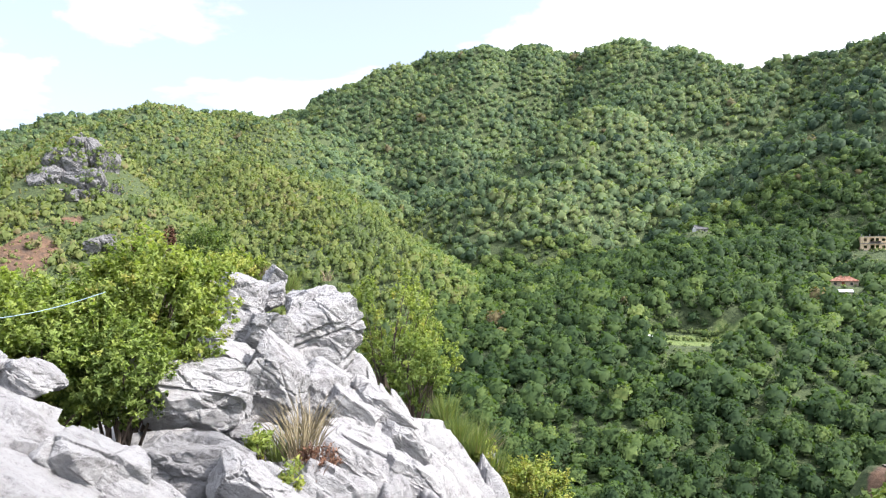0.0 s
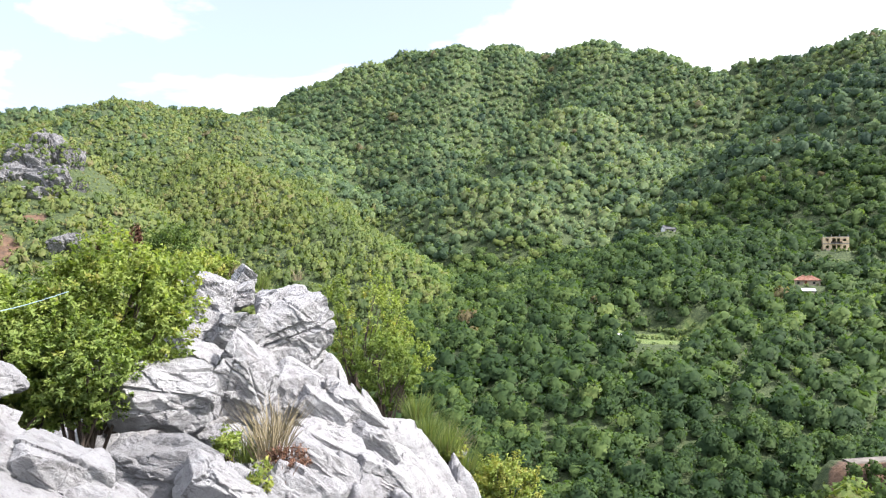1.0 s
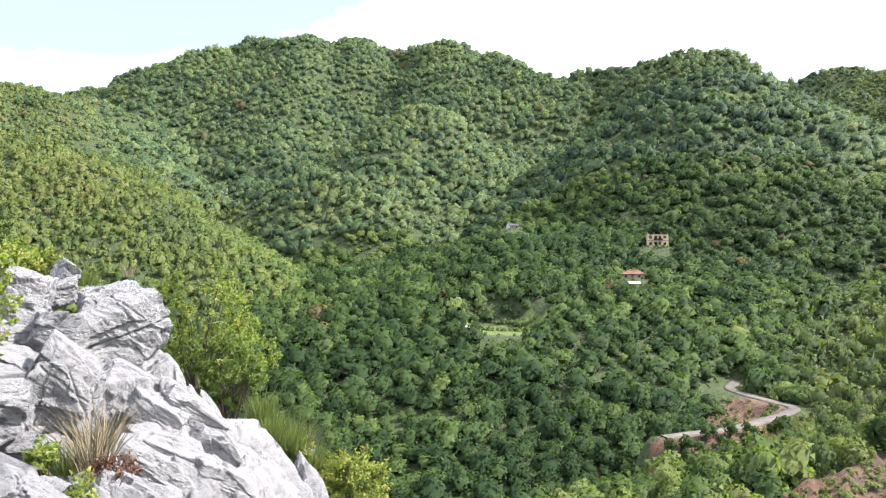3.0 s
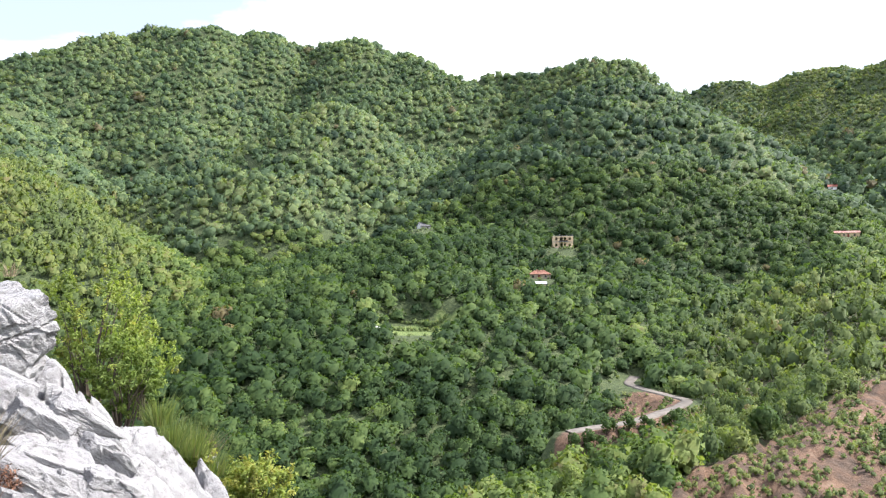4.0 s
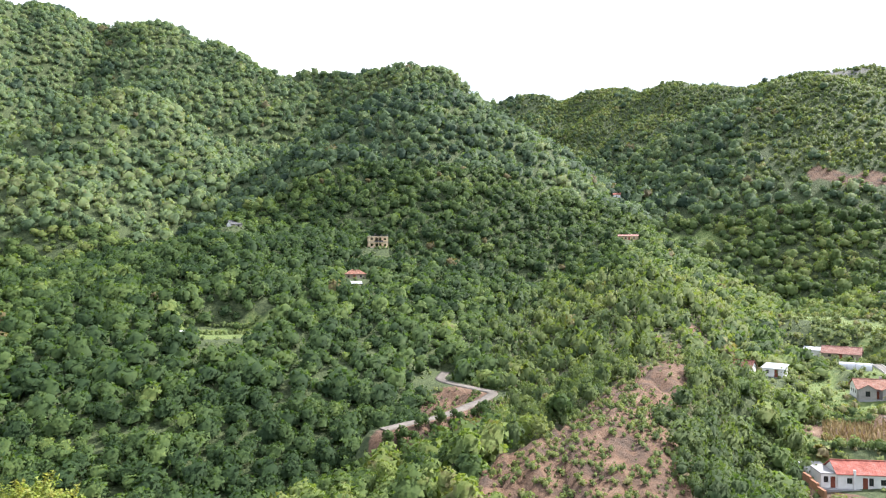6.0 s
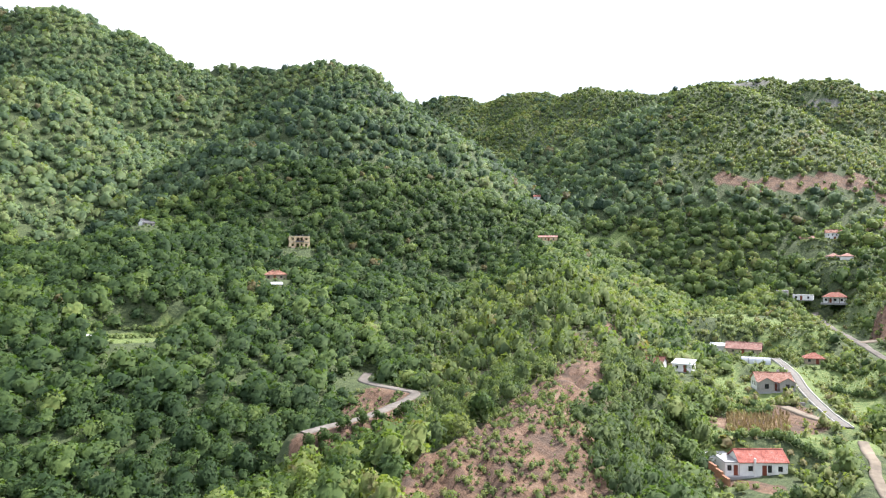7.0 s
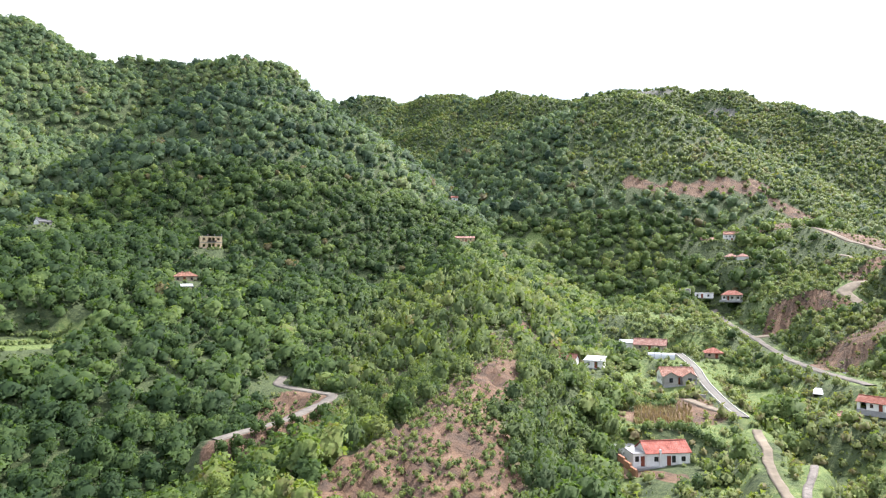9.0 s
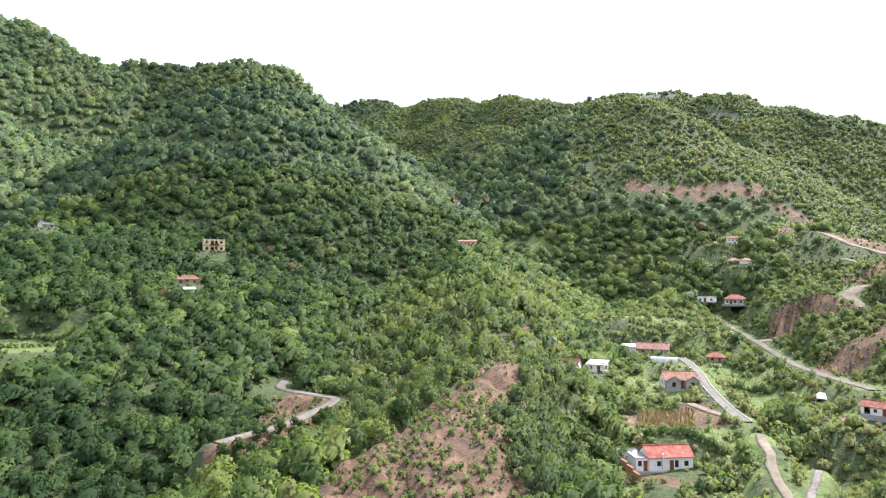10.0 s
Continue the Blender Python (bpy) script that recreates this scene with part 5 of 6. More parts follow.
r = house("farmhouse", "low farmhouse with a hipped weathered red tile roof among trees", 30.8, 268, -1.25, 4, size=0.88)
plinth(r, -4.6, 0, 9.2, 6)
block(r, -4.6, 0, 9.2, 6, 2.3, wall_tan, "hip", tiles_old, 1.9, front=[(1, 0.8, 0.9, 1.0), (3.6, 0, 1, 2, "door"), (6.5, 0.8, 0.9, 1.0)], over=0.5)
r = house("shed", "small shed with a white sheet metal roof", 30.9, 256, -2.0, 5, "shed")
block(r, -1.9, 0, 3.8, 2.6, 1.7, wall_tan, "shed", sheet_white, 0.7, over=0.2)
r = house("cottage", "grey stone cottage with pale gable on the wooded crest", 21.1, 325, 2.9, 25)
plinth(r, -2.6, 0, 5.2, 5)
block(r, -2.6, 0, 5.2, 4.6, 2.2, block_grey, "gable", plain("dark_slates", (0.13, 0.13, 0.135), 0.8, 0.3, 3), 1.5, front=[(0.8, 0.8, 0.8, 0.9), (3.2, 0.8, 0.8, 0.9)], side_mat=plaster_white)
r = house("farmhouse", "tan plastered farmhouse with ochre walls on the spur", 53.6, 348, 2.0, 4, size=0.8)
plinth(r, -6, 0, 12, 6)
block(r, -6, 0, 12, 6, 2.7, plain("ochre_plaster", (0.52, 0.40, 0.24), 0.9, 0.25, 1.5), "gable", tiles_pink, 1.0, front=[(1.2, 0.9, 0.9, 1.1), (4, 0.9, 0.9, 1.1), (6, 0, 1, 2.1, "door"), (9, 0.9, 0.9, 1.1)])
r = house("cottage", "tiny cottage with an orange tile roof at the hill foot", 52.7, 455, 5.5, 0)
block(r, -2.2, 0, 4.4, 4, 2.2, plaster_white, "gable", tiles_red, 1.1, front=[(1.6, 0.7, 0.8, 0.9)])
r = house("farmhouse", "white farmhouse with a dark red roof beside a wood", 62.4, 172, -8.5, -14, size=0.8)
plinth(r, -4, 0, 8, 6)
block(r, -4, 0, 5.2, 5.5, 2.5, plaster_white, "gable", roof_tiles("brown_roof_tiles", (0.22, 0.085, 0.06), (0.28, 0.16, 0.12)), 1.5, front=[(0.8, 0.9, 0.8, 1.0), (3.2, 0, 0.9, 2.0, "door")], side_mat=plaster_white)
r = house("outbuilding", "white outbuilding with a white sheet roof", 64.2, 172, -8.45, -14, "shed", size=0.85)
plinth(r, -2.6, 0, 5.2, 5)
block(r, -2.6, 0, 5.2, 5, 2.2, plaster_white, "shed", sheet_white, 0.7, front=[(0.8, 0.8, 0.8, 0.9), (3.0, 0, 0.9, 1.9, "door")])
r = house("old_barn", "long low barn with a patched weathered tile roof", 68.7, 226, -6.9, -6, "barn", size=0.85)
plinth(r, -5.8, 0, 11.6, 6)
block(r, -5.8, 0, 11.6, 6, 2.2, wall_tan, "gable", tiles_pink, 1.9, front=[(2, 0.8, 0.8, 0.9), (5, 0, 1.2, 2, "door"), (8.6, 0.8, 0.8, 0.9)])
r = house("outbuilding", "small outbuilding with a white sheet roof beside the barn", 66.9, 230, -6.8, -6, "shed")
block(r, -2.4, 0, 4.8, 4, 2.0, plaster_white, "shed", sheet_white, 0.5)
r = house("red_roofed_house", "small house with a bright red hipped roof among vines", 73.6, 215, -7.3, 8, size=0.75)
plinth(r, -3.2, 0, 6.4, 5.5)
block(r, -3.2, 0, 6.0, 5.2, 2.1, wall_tan, "hip", tiles_red, 1.8, front=[(0.8, 0.8, 0.9, 1.0), (3.4, 0, 1, 1.95, "door")], over=0.6)

r = house("double_gabled_house", "grey blockwork house with two gables and terracotta tile roof", 70.9, 172, -9.45, 16, size=0.8)
plinth(r, -4.8, -2, 9.8, 9, 2.2)
terra = roof_tiles("terracotta_tiles", (0.42, 0.21, 0.15), (0.48, 0.33, 0.27))
block(r, -4.8, 0, 9.6, 6.6, 2.7, block_grey, "gable", terra, 1.9, front=[(4.3, 0, 1.0, 2.1, "door")], left=[(1.0, 0.9, 0.8, 1.2), (2.8, 0.9, 0.8, 1.2), (4.6, 0.9, 0.8, 1.2)], side_mat=plaster_white)
block(r, -4.8, -2.0, 4.1, 2.0, 2.7, block_grey, "gable", terra, 1.2, front=[(1.5, 0.8, 1.1, 1.4)], axis="y")
block(r, 0.7, -2.0, 4.1, 2.0, 2.7, block_grey, "gable", terra, 1.2, front=[(1.5, 0.8, 1.1, 1.4)], axis="y")
bm = bmesh.new()
box(bm, 1.6, 2.2, 3.6, 4.2, 3.6, 5.4)
part("chimney", bm, block_grey, r)

r = house("long_white_house", "long white bungalow with a salmon red tile roof", 69.5, 121, -15.75, 24, size=0.86)
plinth(r, -5.6, -0.6, 12, 6.4)
block(r, -3.0, 0, 9.0, 5.2, 2.65, plaster_white, "gable", roof_tiles("salmon_tiles", (0.52, 0.16, 0.12), (0.56, 0.28, 0.23)), 1.6,
      front=[(1.6, 0.9, 0.9, 1.0), (4.2, 0, 0.9, 2.0, "door"), (5.25, 0.6, 0.8, 1.4), (7.2, 0.8, 0.9, 1.0)], right=[(2, 0.9, 0.8, 0.9)], over=0.28)
block(r, -5.6, 0.3, 2.58, 4.6, 2.45, plaster_white, "flat", slab_grey, front=[(0.4, 0.9, 0.8, 1.1), (1.55, 0, 0.85, 2.0, "door")], over=0.1)
bm = bmesh.new()
box(bm, -0.4, -0.05, -0.38, -0.02, 0, 3.4)
part("flue", bm, plaster_white, r)
r = house("outbuilding", "two stepped white outbuildings with flat roofs beside the bungalow", 67.9, 123.5, -15.4, 24, "shed", size=0.86)
block(r, -2.0, 0, 1.7, 3.6, 2.3, plaster_white, "flat", slab_grey, front=[(0.4, 0, 0.8, 1.9, "door")], over=0.08)
block(r, -4.2, 0.6, 1.9, 3.2, 2.2, plaster_white, "flat", sheet_white, over=0.08)

r = house("terrace_house", "white house with hipped red roof and a vine porch", 74.9, 310, -2.75, -4, size=0.85)
plinth(r, -5.5, -2, 11, 9, 0.8)
block(r, -4.8, 0, 9.4, 6, 2.7, plaster_white, "hip", tiles_red, 2.0, front=[(0.8, 0.8, 0.9, 1.1), (2.6, 0, 1, 2.1, "door"), (4.6, 0.8, 0.9, 1.1), (7.2, 0.8, 0.9, 1.1)], over=0.5)
for k in range(5):
    bm = bmesh.new()
    box(bm, -4.8 + 2.25 * k, -4.6 + 2.25 * k, -1.9, -1.7, 0, 2.3)
    part("porch_post", bm, frame_dark, r)
bm = bmesh.new()
box(bm, -5, 4.6, -2.0, -0.55, 2.3, 2.42)
part("porch_roof", bm, leaf_shrub, r, "vine-covered porch roof")
r = house("outbuilding", "row of low white outbuildings on the terrace", 72.9, 312, -2.6, -4, "shed")
block(r, -4, 0, 7.4, 4, 2.0, plaster_white, "flat", slab_grey, front=[(0.8, 0.6, 0.8, 0.9), (2.6, 0, 0.9, 1.8, "door"), (5.2, 0.6, 0.8, 0.9)], over=0.1)
r = house("outbuilding", "grey stone hut at the edge of the terrace", 71.4, 316, -2.3, -4, "shed")
block(r, -2, 0, 4.4, 4, 2.0, block_grey, "flat", slab_grey, front=[(1.0, 0.6, 0.8, 0.9)], over=0.1)
for k, b_ in enumerate((74.85, 75.7)):
    r = house("pink_roofed_house", "low house with a faded pink tile roof on the terraces", b_, 345 - 2 * k, 0.35, -4)
    block(r, -2.6, 0, 5.0, 5, 1.9, plaster_white, "hip", tiles_pink, 1.3, over=0.45)
r = house("upper_house", "white two-storey farmhouse with a weathered tile roof", 74.95, 375, 1.85, 6, size=0.85)
plinth(r, -4.6, 0, 9.2, 6, 2.4)
block(r, -4.4, 0, 8.8, 6, 4.3, plaster_white, "gable", tiles_old, 1.7, front=[(1, 2.6, 0.8, 1.0), (3, 2.6, 0.8, 1.0), (5, 2.6, 0.8, 1.0), (7, 2.6, 0.8, 1.0), (1.4, 0.6, 0.8, 1.0), (4, 0, 1, 2, "door")])
r = house("outbuilding", "stone outbuilding with a pale roof beside the upper house", 73.2, 378, 1.75, 6, "shed")
block(r, -3.2, 0, 6, 4.5, 1.9, wall_tan, "gable", tiles_pink, 0.9)
r = house("outbuilding", "low stone hut with a flat roof", 72.1, 380, 1.7, 6, "shed")
block(r, -3, 0, 5.6, 4, 1.7, block_grey, "flat", slab_grey, over=0.1)
r = house("shed", "open shed with a pale blue-white metal roof", 80.8, 165, -10.0, -20, "shed", size=0.8)
block(r, -2.2, 0, 4.4, 3.4, 1.9, wall_tan, "shed", sheet_white, 0.9, front=[void(0.6, 0.05, 3.0, 1.6)], over=0.25)
r = house("roadside_house", "low white house with a red tile roof by the track", 84.0, 152, -10.3, -18, size=0.68)
plinth(r, -3.6, 0, 7.2, 5)
block(r, -3.6, 0, 7.2, 5, 2.2, plaster_white, "gable", tiles_red, 1.3, front=[(0.8, 0.05, 1.6, 1.9, "void"), (3.2, 0.7, 0.9, 1.0), (5.4, 0, 1, 1.9, "door")])
r = house("shed", "tumbledown shed with a broken red tile roof", 82.6, 146, -11.2, -10, "shed", size=0.7)
block(r, -2.4, 0, 4.8, 3.4, 1.1, wall_tan, "gable", tiles_pink, 0.8)
r = house("hut", "tiny white hut on the bare bank", 82.5, 190, -8.4, -10, "shed")
block(r, -0.8, 0, 1.6, 1.6, 1.3, plaster_white, "gable", slab_grey, 0.4, over=0.1)
r = house("ruin", "small red brick ruin at the wood's edge", 2.0, 300, -2.7, 0, "ruin")
block(r, -2.4, 0, 4.8, 3.4, 2.2, plain("bare_brick", (0.34, 0.16, 0.10), 0.95, 0.35, 2), "shed", tiles_old, 0.7, front=[void(1.6, 0.05, 1.1, 1.8)])
r = house("shed", "white roofed shed at the end of a garden terrace", 17.2, 216, -5.9, 10, "shed")
block(r, -1.4, 0, 2.8, 2.4, 1.6, wall_tan, "shed", sheet_white, 0.6, over=0.2)


def greenhouse(bearing_to, dist, rise, turn, w, d, h):
    root = tagged(new("plastic_tunnel"), "low white plastic covered growing tunnel", "greenhouse")
    root.matrix_world = pose(*P(bearing_to, dist, rise), 0, 0, -bearing_to + turn)
    bm = bmesh.new()
    n, rows = 10, 12
    g = [[bm.verts.new((-w / 2 + w * i / rows, d / 2 * -math.cos(math.pi * k / n), h * math.sin(math.pi * k / n) * (1 + 0.03 * (i % 2)))) for k in range(n + 1)] for i in range(rows + 1)]
    for i in range(rows):
        for k in range(n):
            bm.faces.new((g[i][k], g[i + 1][k], g[i + 1][k + 1], g[i][k + 1]))
    part("cover", bm, sheet_white, root, "white plastic sheet")
    for i in range(0, rows + 1, 3):
        bm = bmesh.new()
        tube(bm, [(-w / 2 + w * i / rows, d / 2 * 1.02 * -math.cos(math.pi * k / n), h * 1.05 * math.sin(math.pi * k / n) + 0.02) for k in range(n + 1)], [0.03] * (n + 1), 5)
        part("hoop", bm, frame_dark, root)


greenhouse(69.6, 205, -7.5, 0, 7.4, 3, 1.7)


def wall_along(name, pts, high, thick, mat, label):
    """A retaining wall of coursed blocks along a line."""
    root = tagged(new(name), label, "wall")
    rng = np.random.RandomState(len(label))
    p = dense(np.array(pts), 2.0)
    for a, b in zip(p[:-1], p[1:]):
        L = float(np.hypot(*(b - a)[:2]))
        bm = bmesh.new()
        box(bm, 0, L + 0.02, -thick / 2, thick / 2, -0.6, high + rng.uniform(-0.08, 0.08))
        o = part("wall_section", bm, mat, root)
        o.matrix_local = pose(*a, 0, 0, math.degrees(math.atan2(b[1] - a[1], b[0] - a[0])))


wall_along("retaining_wall", line((72.9, 158, -10.6), (70.8, 158, -10.6)), 1.3, 0.35, block_grey, "grey blockwork retaining wall below the gabled house")
wall_along("terrace_wall", line((18.2, 207, -6.5), (21.6, 208, -6.4)), 1.2, 0.5, plain("mossy_stone", (0.10, 0.115, 0.08), 0.95, 0.3, 1.5), "mossy stone wall holding a garden terrace")
wall_along("yard_wall", line((66.2, 119, -15.3), (67.6, 113, -16.6)), 0.5, 0.4, plain("brick_wall", (0.40, 0.20, 0.12), 0.95, 0.3, 2), "low red brick yard wall")


# ---- crops and hedges in rows ----
def rows_of(name, rows, step, radius, tint, mat, label, category, shapes, tall=(0.8, 1.2), seed=0):
    rng = np.random.RandomState(seed)
    pts = []
    for r_ in rows:
        p = dense(np.array(r_), step)
        p[:, :2] += rng.uniform(-0.25, 0.25, (len(p), 2))
        pts.append(p)
    p = np.concatenate(pts)
    p[:, 2] = ground_z(p[:, 0], p[:, 1])
    wood(name, p, shapes, rng.uniform(*radius, len(p)), np.clip(tint + 0.12 * rng.normal(size=len(p)), 0, 1), mat, label, category, 0.1, tall, seed)


def terraces(b0, b1, d0, d1, n, rise):
    return [line((b0, d0 + (d1 - d0) * k / max(1, n - 1), rise), (b1, d0 + (d1 - d0) * k / max(1, n - 1) - 3, rise)) for k in range(n)]


rows_of("hedge", [line((66.8, 128, -14), (70.5, 131, -13.6), (74, 128, -13.6)), line((67.2, 152, -11.5), (70.4, 150, -11.6)), line((68.5, 163, -10.5), (70.2, 160, -10.7)), line((71.2, 108, -17.3), (74.6, 115, -15.6)), line((74.6, 194, -8.4), (77.2, 186, -8.5)), line((74.2, 210, -7.4), (76.8, 205, -7.4))],
        1.0, (0.8, 1.5), 0.45, leaf_forest, "dense green garden hedges and bushes", "hedge", NEAR, seed=11)
rows_of("vineyard", terraces(73.2, 77.6, 322, 362, 6, -1) + terraces(72.6, 77, 366, 372, 2, 1) + terraces(67.0, 69.6, 240, 250, 3, -5) + terraces(72.6, 76.5, 298, 306, 2, -3) + terraces(32.5, 38, 282, 305, 4, 0) + terraces(29.5, 32.5, 284, 296, 2, 0) + terraces(17.5, 22.8, 222, 228, 2, -5),
        1.3, (0.7, 1.3), 0.5, leaf_shrub, "rows of vines and vegetables on the terraces", "crops", TINY, seed=12)
corn = []
for k in range(13):
    corn.append(line((67.6, 132.5 + 1.35 * k, -12.5), (71.7, 133 + 1.35 * k, -12.5)))


def stalks(name, rows, step, high, mat, label, category, seed=0, blades=6, wide=0.05):
    rng = np.random.RandomState(seed)
    p = np.concatenate([dense(np.array(r_), step) for r_ in rows])
    p[:, :2] += rng.uniform(-0.2, 0.2, (len(p), 2))
    p[:, 2] = ground_z(p[:, 0], p[:, 1]) - 0.05
    if name == "meadow_grass":
        clear = np.ones(len(p), bool)
        for pts, half in ROADS.values():
            clear &= along(p[:, 0], p[:, 1], pts)[0] > half + 0.5
        for b, dist, rise, r in PADS[:18]:
            clear &= np.hypot(p[:, 0] - P(b, dist, rise)[0], p[:, 1] - P(b, dist, rise)[1]) > r * 0.75
        p = p[clear]
    n = len(p) * blades
    q = np.repeat(p, blades, 0)
    a, lean = rng.uniform(0, 2 * math.pi, n), rng.uniform(0.05, 0.6, n)
    h = high * rng.uniform(0.5, 1.1, n)
    d = np.stack([np.cos(a) * lean, np.sin(a) * lean, np.ones(n)], -1) * h[:, None]
    s = np.stack([-np.sin(a), np.cos(a), np.zeros(n)], -1) * wide * high
    V = np.stack([q - s, q + s, q + d], 1).reshape(-1, 3)
    me = numpy_mesh(name, V, np.arange(len(V)).reshape(-1, 3), False, np.repeat(rng.uniform(0.2, 0.9, n), 3), (mat,))
    tagged(new(name, me), label, category, kind="stuff")


corn_mat = plain("dry_maize", (0.40, 0.31, 0.15), 0.9, 0.3, 1.5)
meadow = []
rng = np.random.RandomState(5)
for k in range(150):
    b0, d0 = rng.uniform(62.5, 86), rng.uniform(93, 265)
    meadow.append(line((b0, d0, 0), (b0 + rng.uniform(2, 7), d0 + rng.uniform(-4, 4), 0)))
stalks("meadow_grass", meadow, 0.7, 0.55, leaf_shrub, "rough meadow grass between the gardens", "grass", 14, 3, 0.22)
stalks("maize_field", corn, 0.7, 1.5, corn_mat, "dry yellow maize standing in rows", "crops", 13, 7, 0.09)

# ---- crag on the far slope ----
CRAG_PLACES = []


def crag(seed, bearing_to, dist, rise, size, turn):
    """A bluff of upright broken faces, seamed from top to foot."""
    rng = np.random.RandomState(seed)
    n = np.concatenate([np.eye(3), -np.eye(3)]) + 0.25 * rng.normal(size=(6, 3))
    n = np.concatenate([n, rng.normal(size=(16, 3)) * (1, 1, 0.6)])
    n /= np.linalg.norm(n, axis=1, keepdims=True)
    v = facing(n, np.concatenate([rng.uniform(0.50, 0.66, 6), rng.uniform(0.58, 0.85, 16)]), 5)
    v /= np.abs(v).max(0)
    d = v / np.linalg.norm(v, axis=1, keepdims=True)
    a = np.arctan2(d[:, 1], d[:, 0])
    v += d * (0.34 * np.abs(fbm(a * 5 + seed, d[:, 2] * 1.6, 4, 3)) - 0.16 * np.exp(-(fbm(a * 3 + seed, d[:, 2] * 0.8, 3, 12) / 0.05) ** 2) + 0.22 * fbm(a * 3 + seed, d[:, 2] * 6, 5, 8))[:, None]
    v *= np.array(size) / 2
    ob = new("crag", numpy_mesh("crag", v, ICO[5][1], False, None, (cliff_mat,)))
    ob.data.polygons.foreach_set("use_smooth", np.zeros(len(ICO[5][1]), dtype=bool))
    ob.matrix_world = pose(*P(bearing_to, dist, rise), *turn)
    up = np.array(ob.matrix_world)[:3, :3]
    CRAG_PLACES.append((v @ up.T + np.array(ob.matrix_world)[:3, 3])[rng.rand(len(v)) < 0.10])
    tagged(ob, "weathered grey limestone crag standing out of the scrub", "rock", "crags on the hill")


crag(1, -28.1, 350, 8.6, (17, 14, 20), (20, 0, 20))
crag(2, -29.3, 341, 7.3, (21, 14, 22), (24, -14, 0))
crag(3, -26.8, 347, 7.0, (14, 14, 26), (18, 8, 30))
crag(5, -25.8, 345, 5.8, (11, 12, 20), (16, 6, 15))
crag(6, -27.9, 329, 6.0, (22, 12, 18), (26, 0, -10))
crag(7, -30.4, 336, 6.4, (16, 12, 14), (26, -10, 5))
crag(8, -29.0, 323, 5.0, (22, 12, 14), (28, -6, 8))
crag(9, -26.6, 330, 5.0, (13, 12, 20), (24, 4, 20))
crag(10, -27.4, 344, 7.6, (12, 12, 26), (20, 16, 10))
crag(4, -26.9, 290, 1.9, (12, 10, 7), (0, -20, 0))
pl = np.concatenate(CRAG_PLACES)
rng = np.random.RandomState(61)
pl = pl[(pl[:, 2] > ground_z(pl[:, 0], pl[:, 1])) & (fbm(pl[:, 0] / 8, pl[:, 2] / 5, 3, 27) > -0.02)]
wood("crag_scrub", pl, LIGHT, mixed(rng, 0.6, 1.9, len(pl)), np.clip(0.45 + 0.2 * rng.normal(size=len(pl)), 0, 0.9), leaf_shrub, "bushes rooted on the ledges of the crag", "scrub", 0.25, seed=62)


# ---- shrubs round the outcrop ----
def bush(label, bearing_to, dist, rise, size, sprigs, leaf, tint, mat=leaf_near, seed=0, per=26, upright=0.35, gap=0.35, category="bush", name="bush", branches=14):
    """A shrub: stems from one foot, sprigs of small leaves at the twig ends, with holes between. rise: of its middle."""
    rng = np.random.RandomState(seed)
    root = tagged(new(name), label, category)
    cx, cy, cz = P(bearing_to, dist, rise)
    rx, ry, rz = size
    root.matrix_world = pose(cx, cy, cz - rz)
    under = max(float(ground_z(np.array([cx]), np.array([cy]))[0]), float(outcrop_base(np.array([cx]), np.array([cy]))[0]) - 0.3)
    foot = min(-0.15, max(-0.45, under - (cz - rz) - 0.1))
    c = []
    while len(c) < sprigs:
        d = rng.normal(size=3)
        d /= np.linalg.norm(d)
        k = rng.uniform(0.25, 1.0) ** 0.45
        lump = 1 + 0.45 * fbm(np.array([math.atan2(d[1], d[0]) * 2.2 + seed]), np.array([d[2] * 2.5]), 3, seed % 40)[0] * 2
        p = d * k * lump
        if vnoise(np.array([p[0] * 3.4 + seed]), np.array([p[2] * 3.4 + p[1] * 2]), 5)[0] < gap * 0.8 or p[2] < -0.95:
            continue
        c.append(p * (rx, ry, rz) + (0, 0, rz))
    c = np.array(c)
    out = c - np.array((0, 0, rz * 0.7))
    out /= np.linalg.norm(out, axis=1, keepdims=True)
    out[:, 2] += upright
    out /= np.linalg.norm(out, axis=1, keepdims=True)
    L = leaf * 5
    k = rng.uniform(-1, 1, (sprigs, per))
    jit = rng.normal(size=(sprigs, per, 3)) * leaf * 0.9 * (1.1 - 0.7 * np.abs(k))[..., None]
    pts = (c[:, None] + out[:, None] * (k * L * 0.5)[..., None] + jit).reshape(-1, 3)
    nrm = np.repeat(out, per, 0) * 0.5 + rng.normal(size=(len(pts), 3)) * 0.5
    nrm[:, 2] += 0.5
    v, f = leaves_at(rng, pts, nrm, leaf, 0.5, 1.7)
    soft = np.repeat(np.repeat(out, per, 0), 3, 0) + 0.7 * rng.normal(size=v.shape)
    soft /= np.linalg.norm(soft, axis=1, keepdims=True)
    tn = np.repeat(np.clip(tint + 0.16 * rng.normal(size=sprigs), 0, 1), per * 3)
    part("foliage", numpy_mesh("foliage", v, f, False, tn, (mat,), (), soft), None, root, "small fresh green leaves")
    bm = bmesh.new()
    for j in range(branches):
        e = c[rng.randint(sprigs)]
        m = e * 0.5 + rng.normal(size=3) * 0.06 * rx
        m[2] *= 0.8
        r0 = 0.012 + 0.012 * rx
        tube(bm, [(0.05 * rng.normal(), 0.05 * rng.normal(), foot), tuple(m), tuple(e)], [r0, r0 * 0.6, r0 * 0.15], 5)
    part("stem", bm, bark, root, "thin grey-brown stems")
    return root


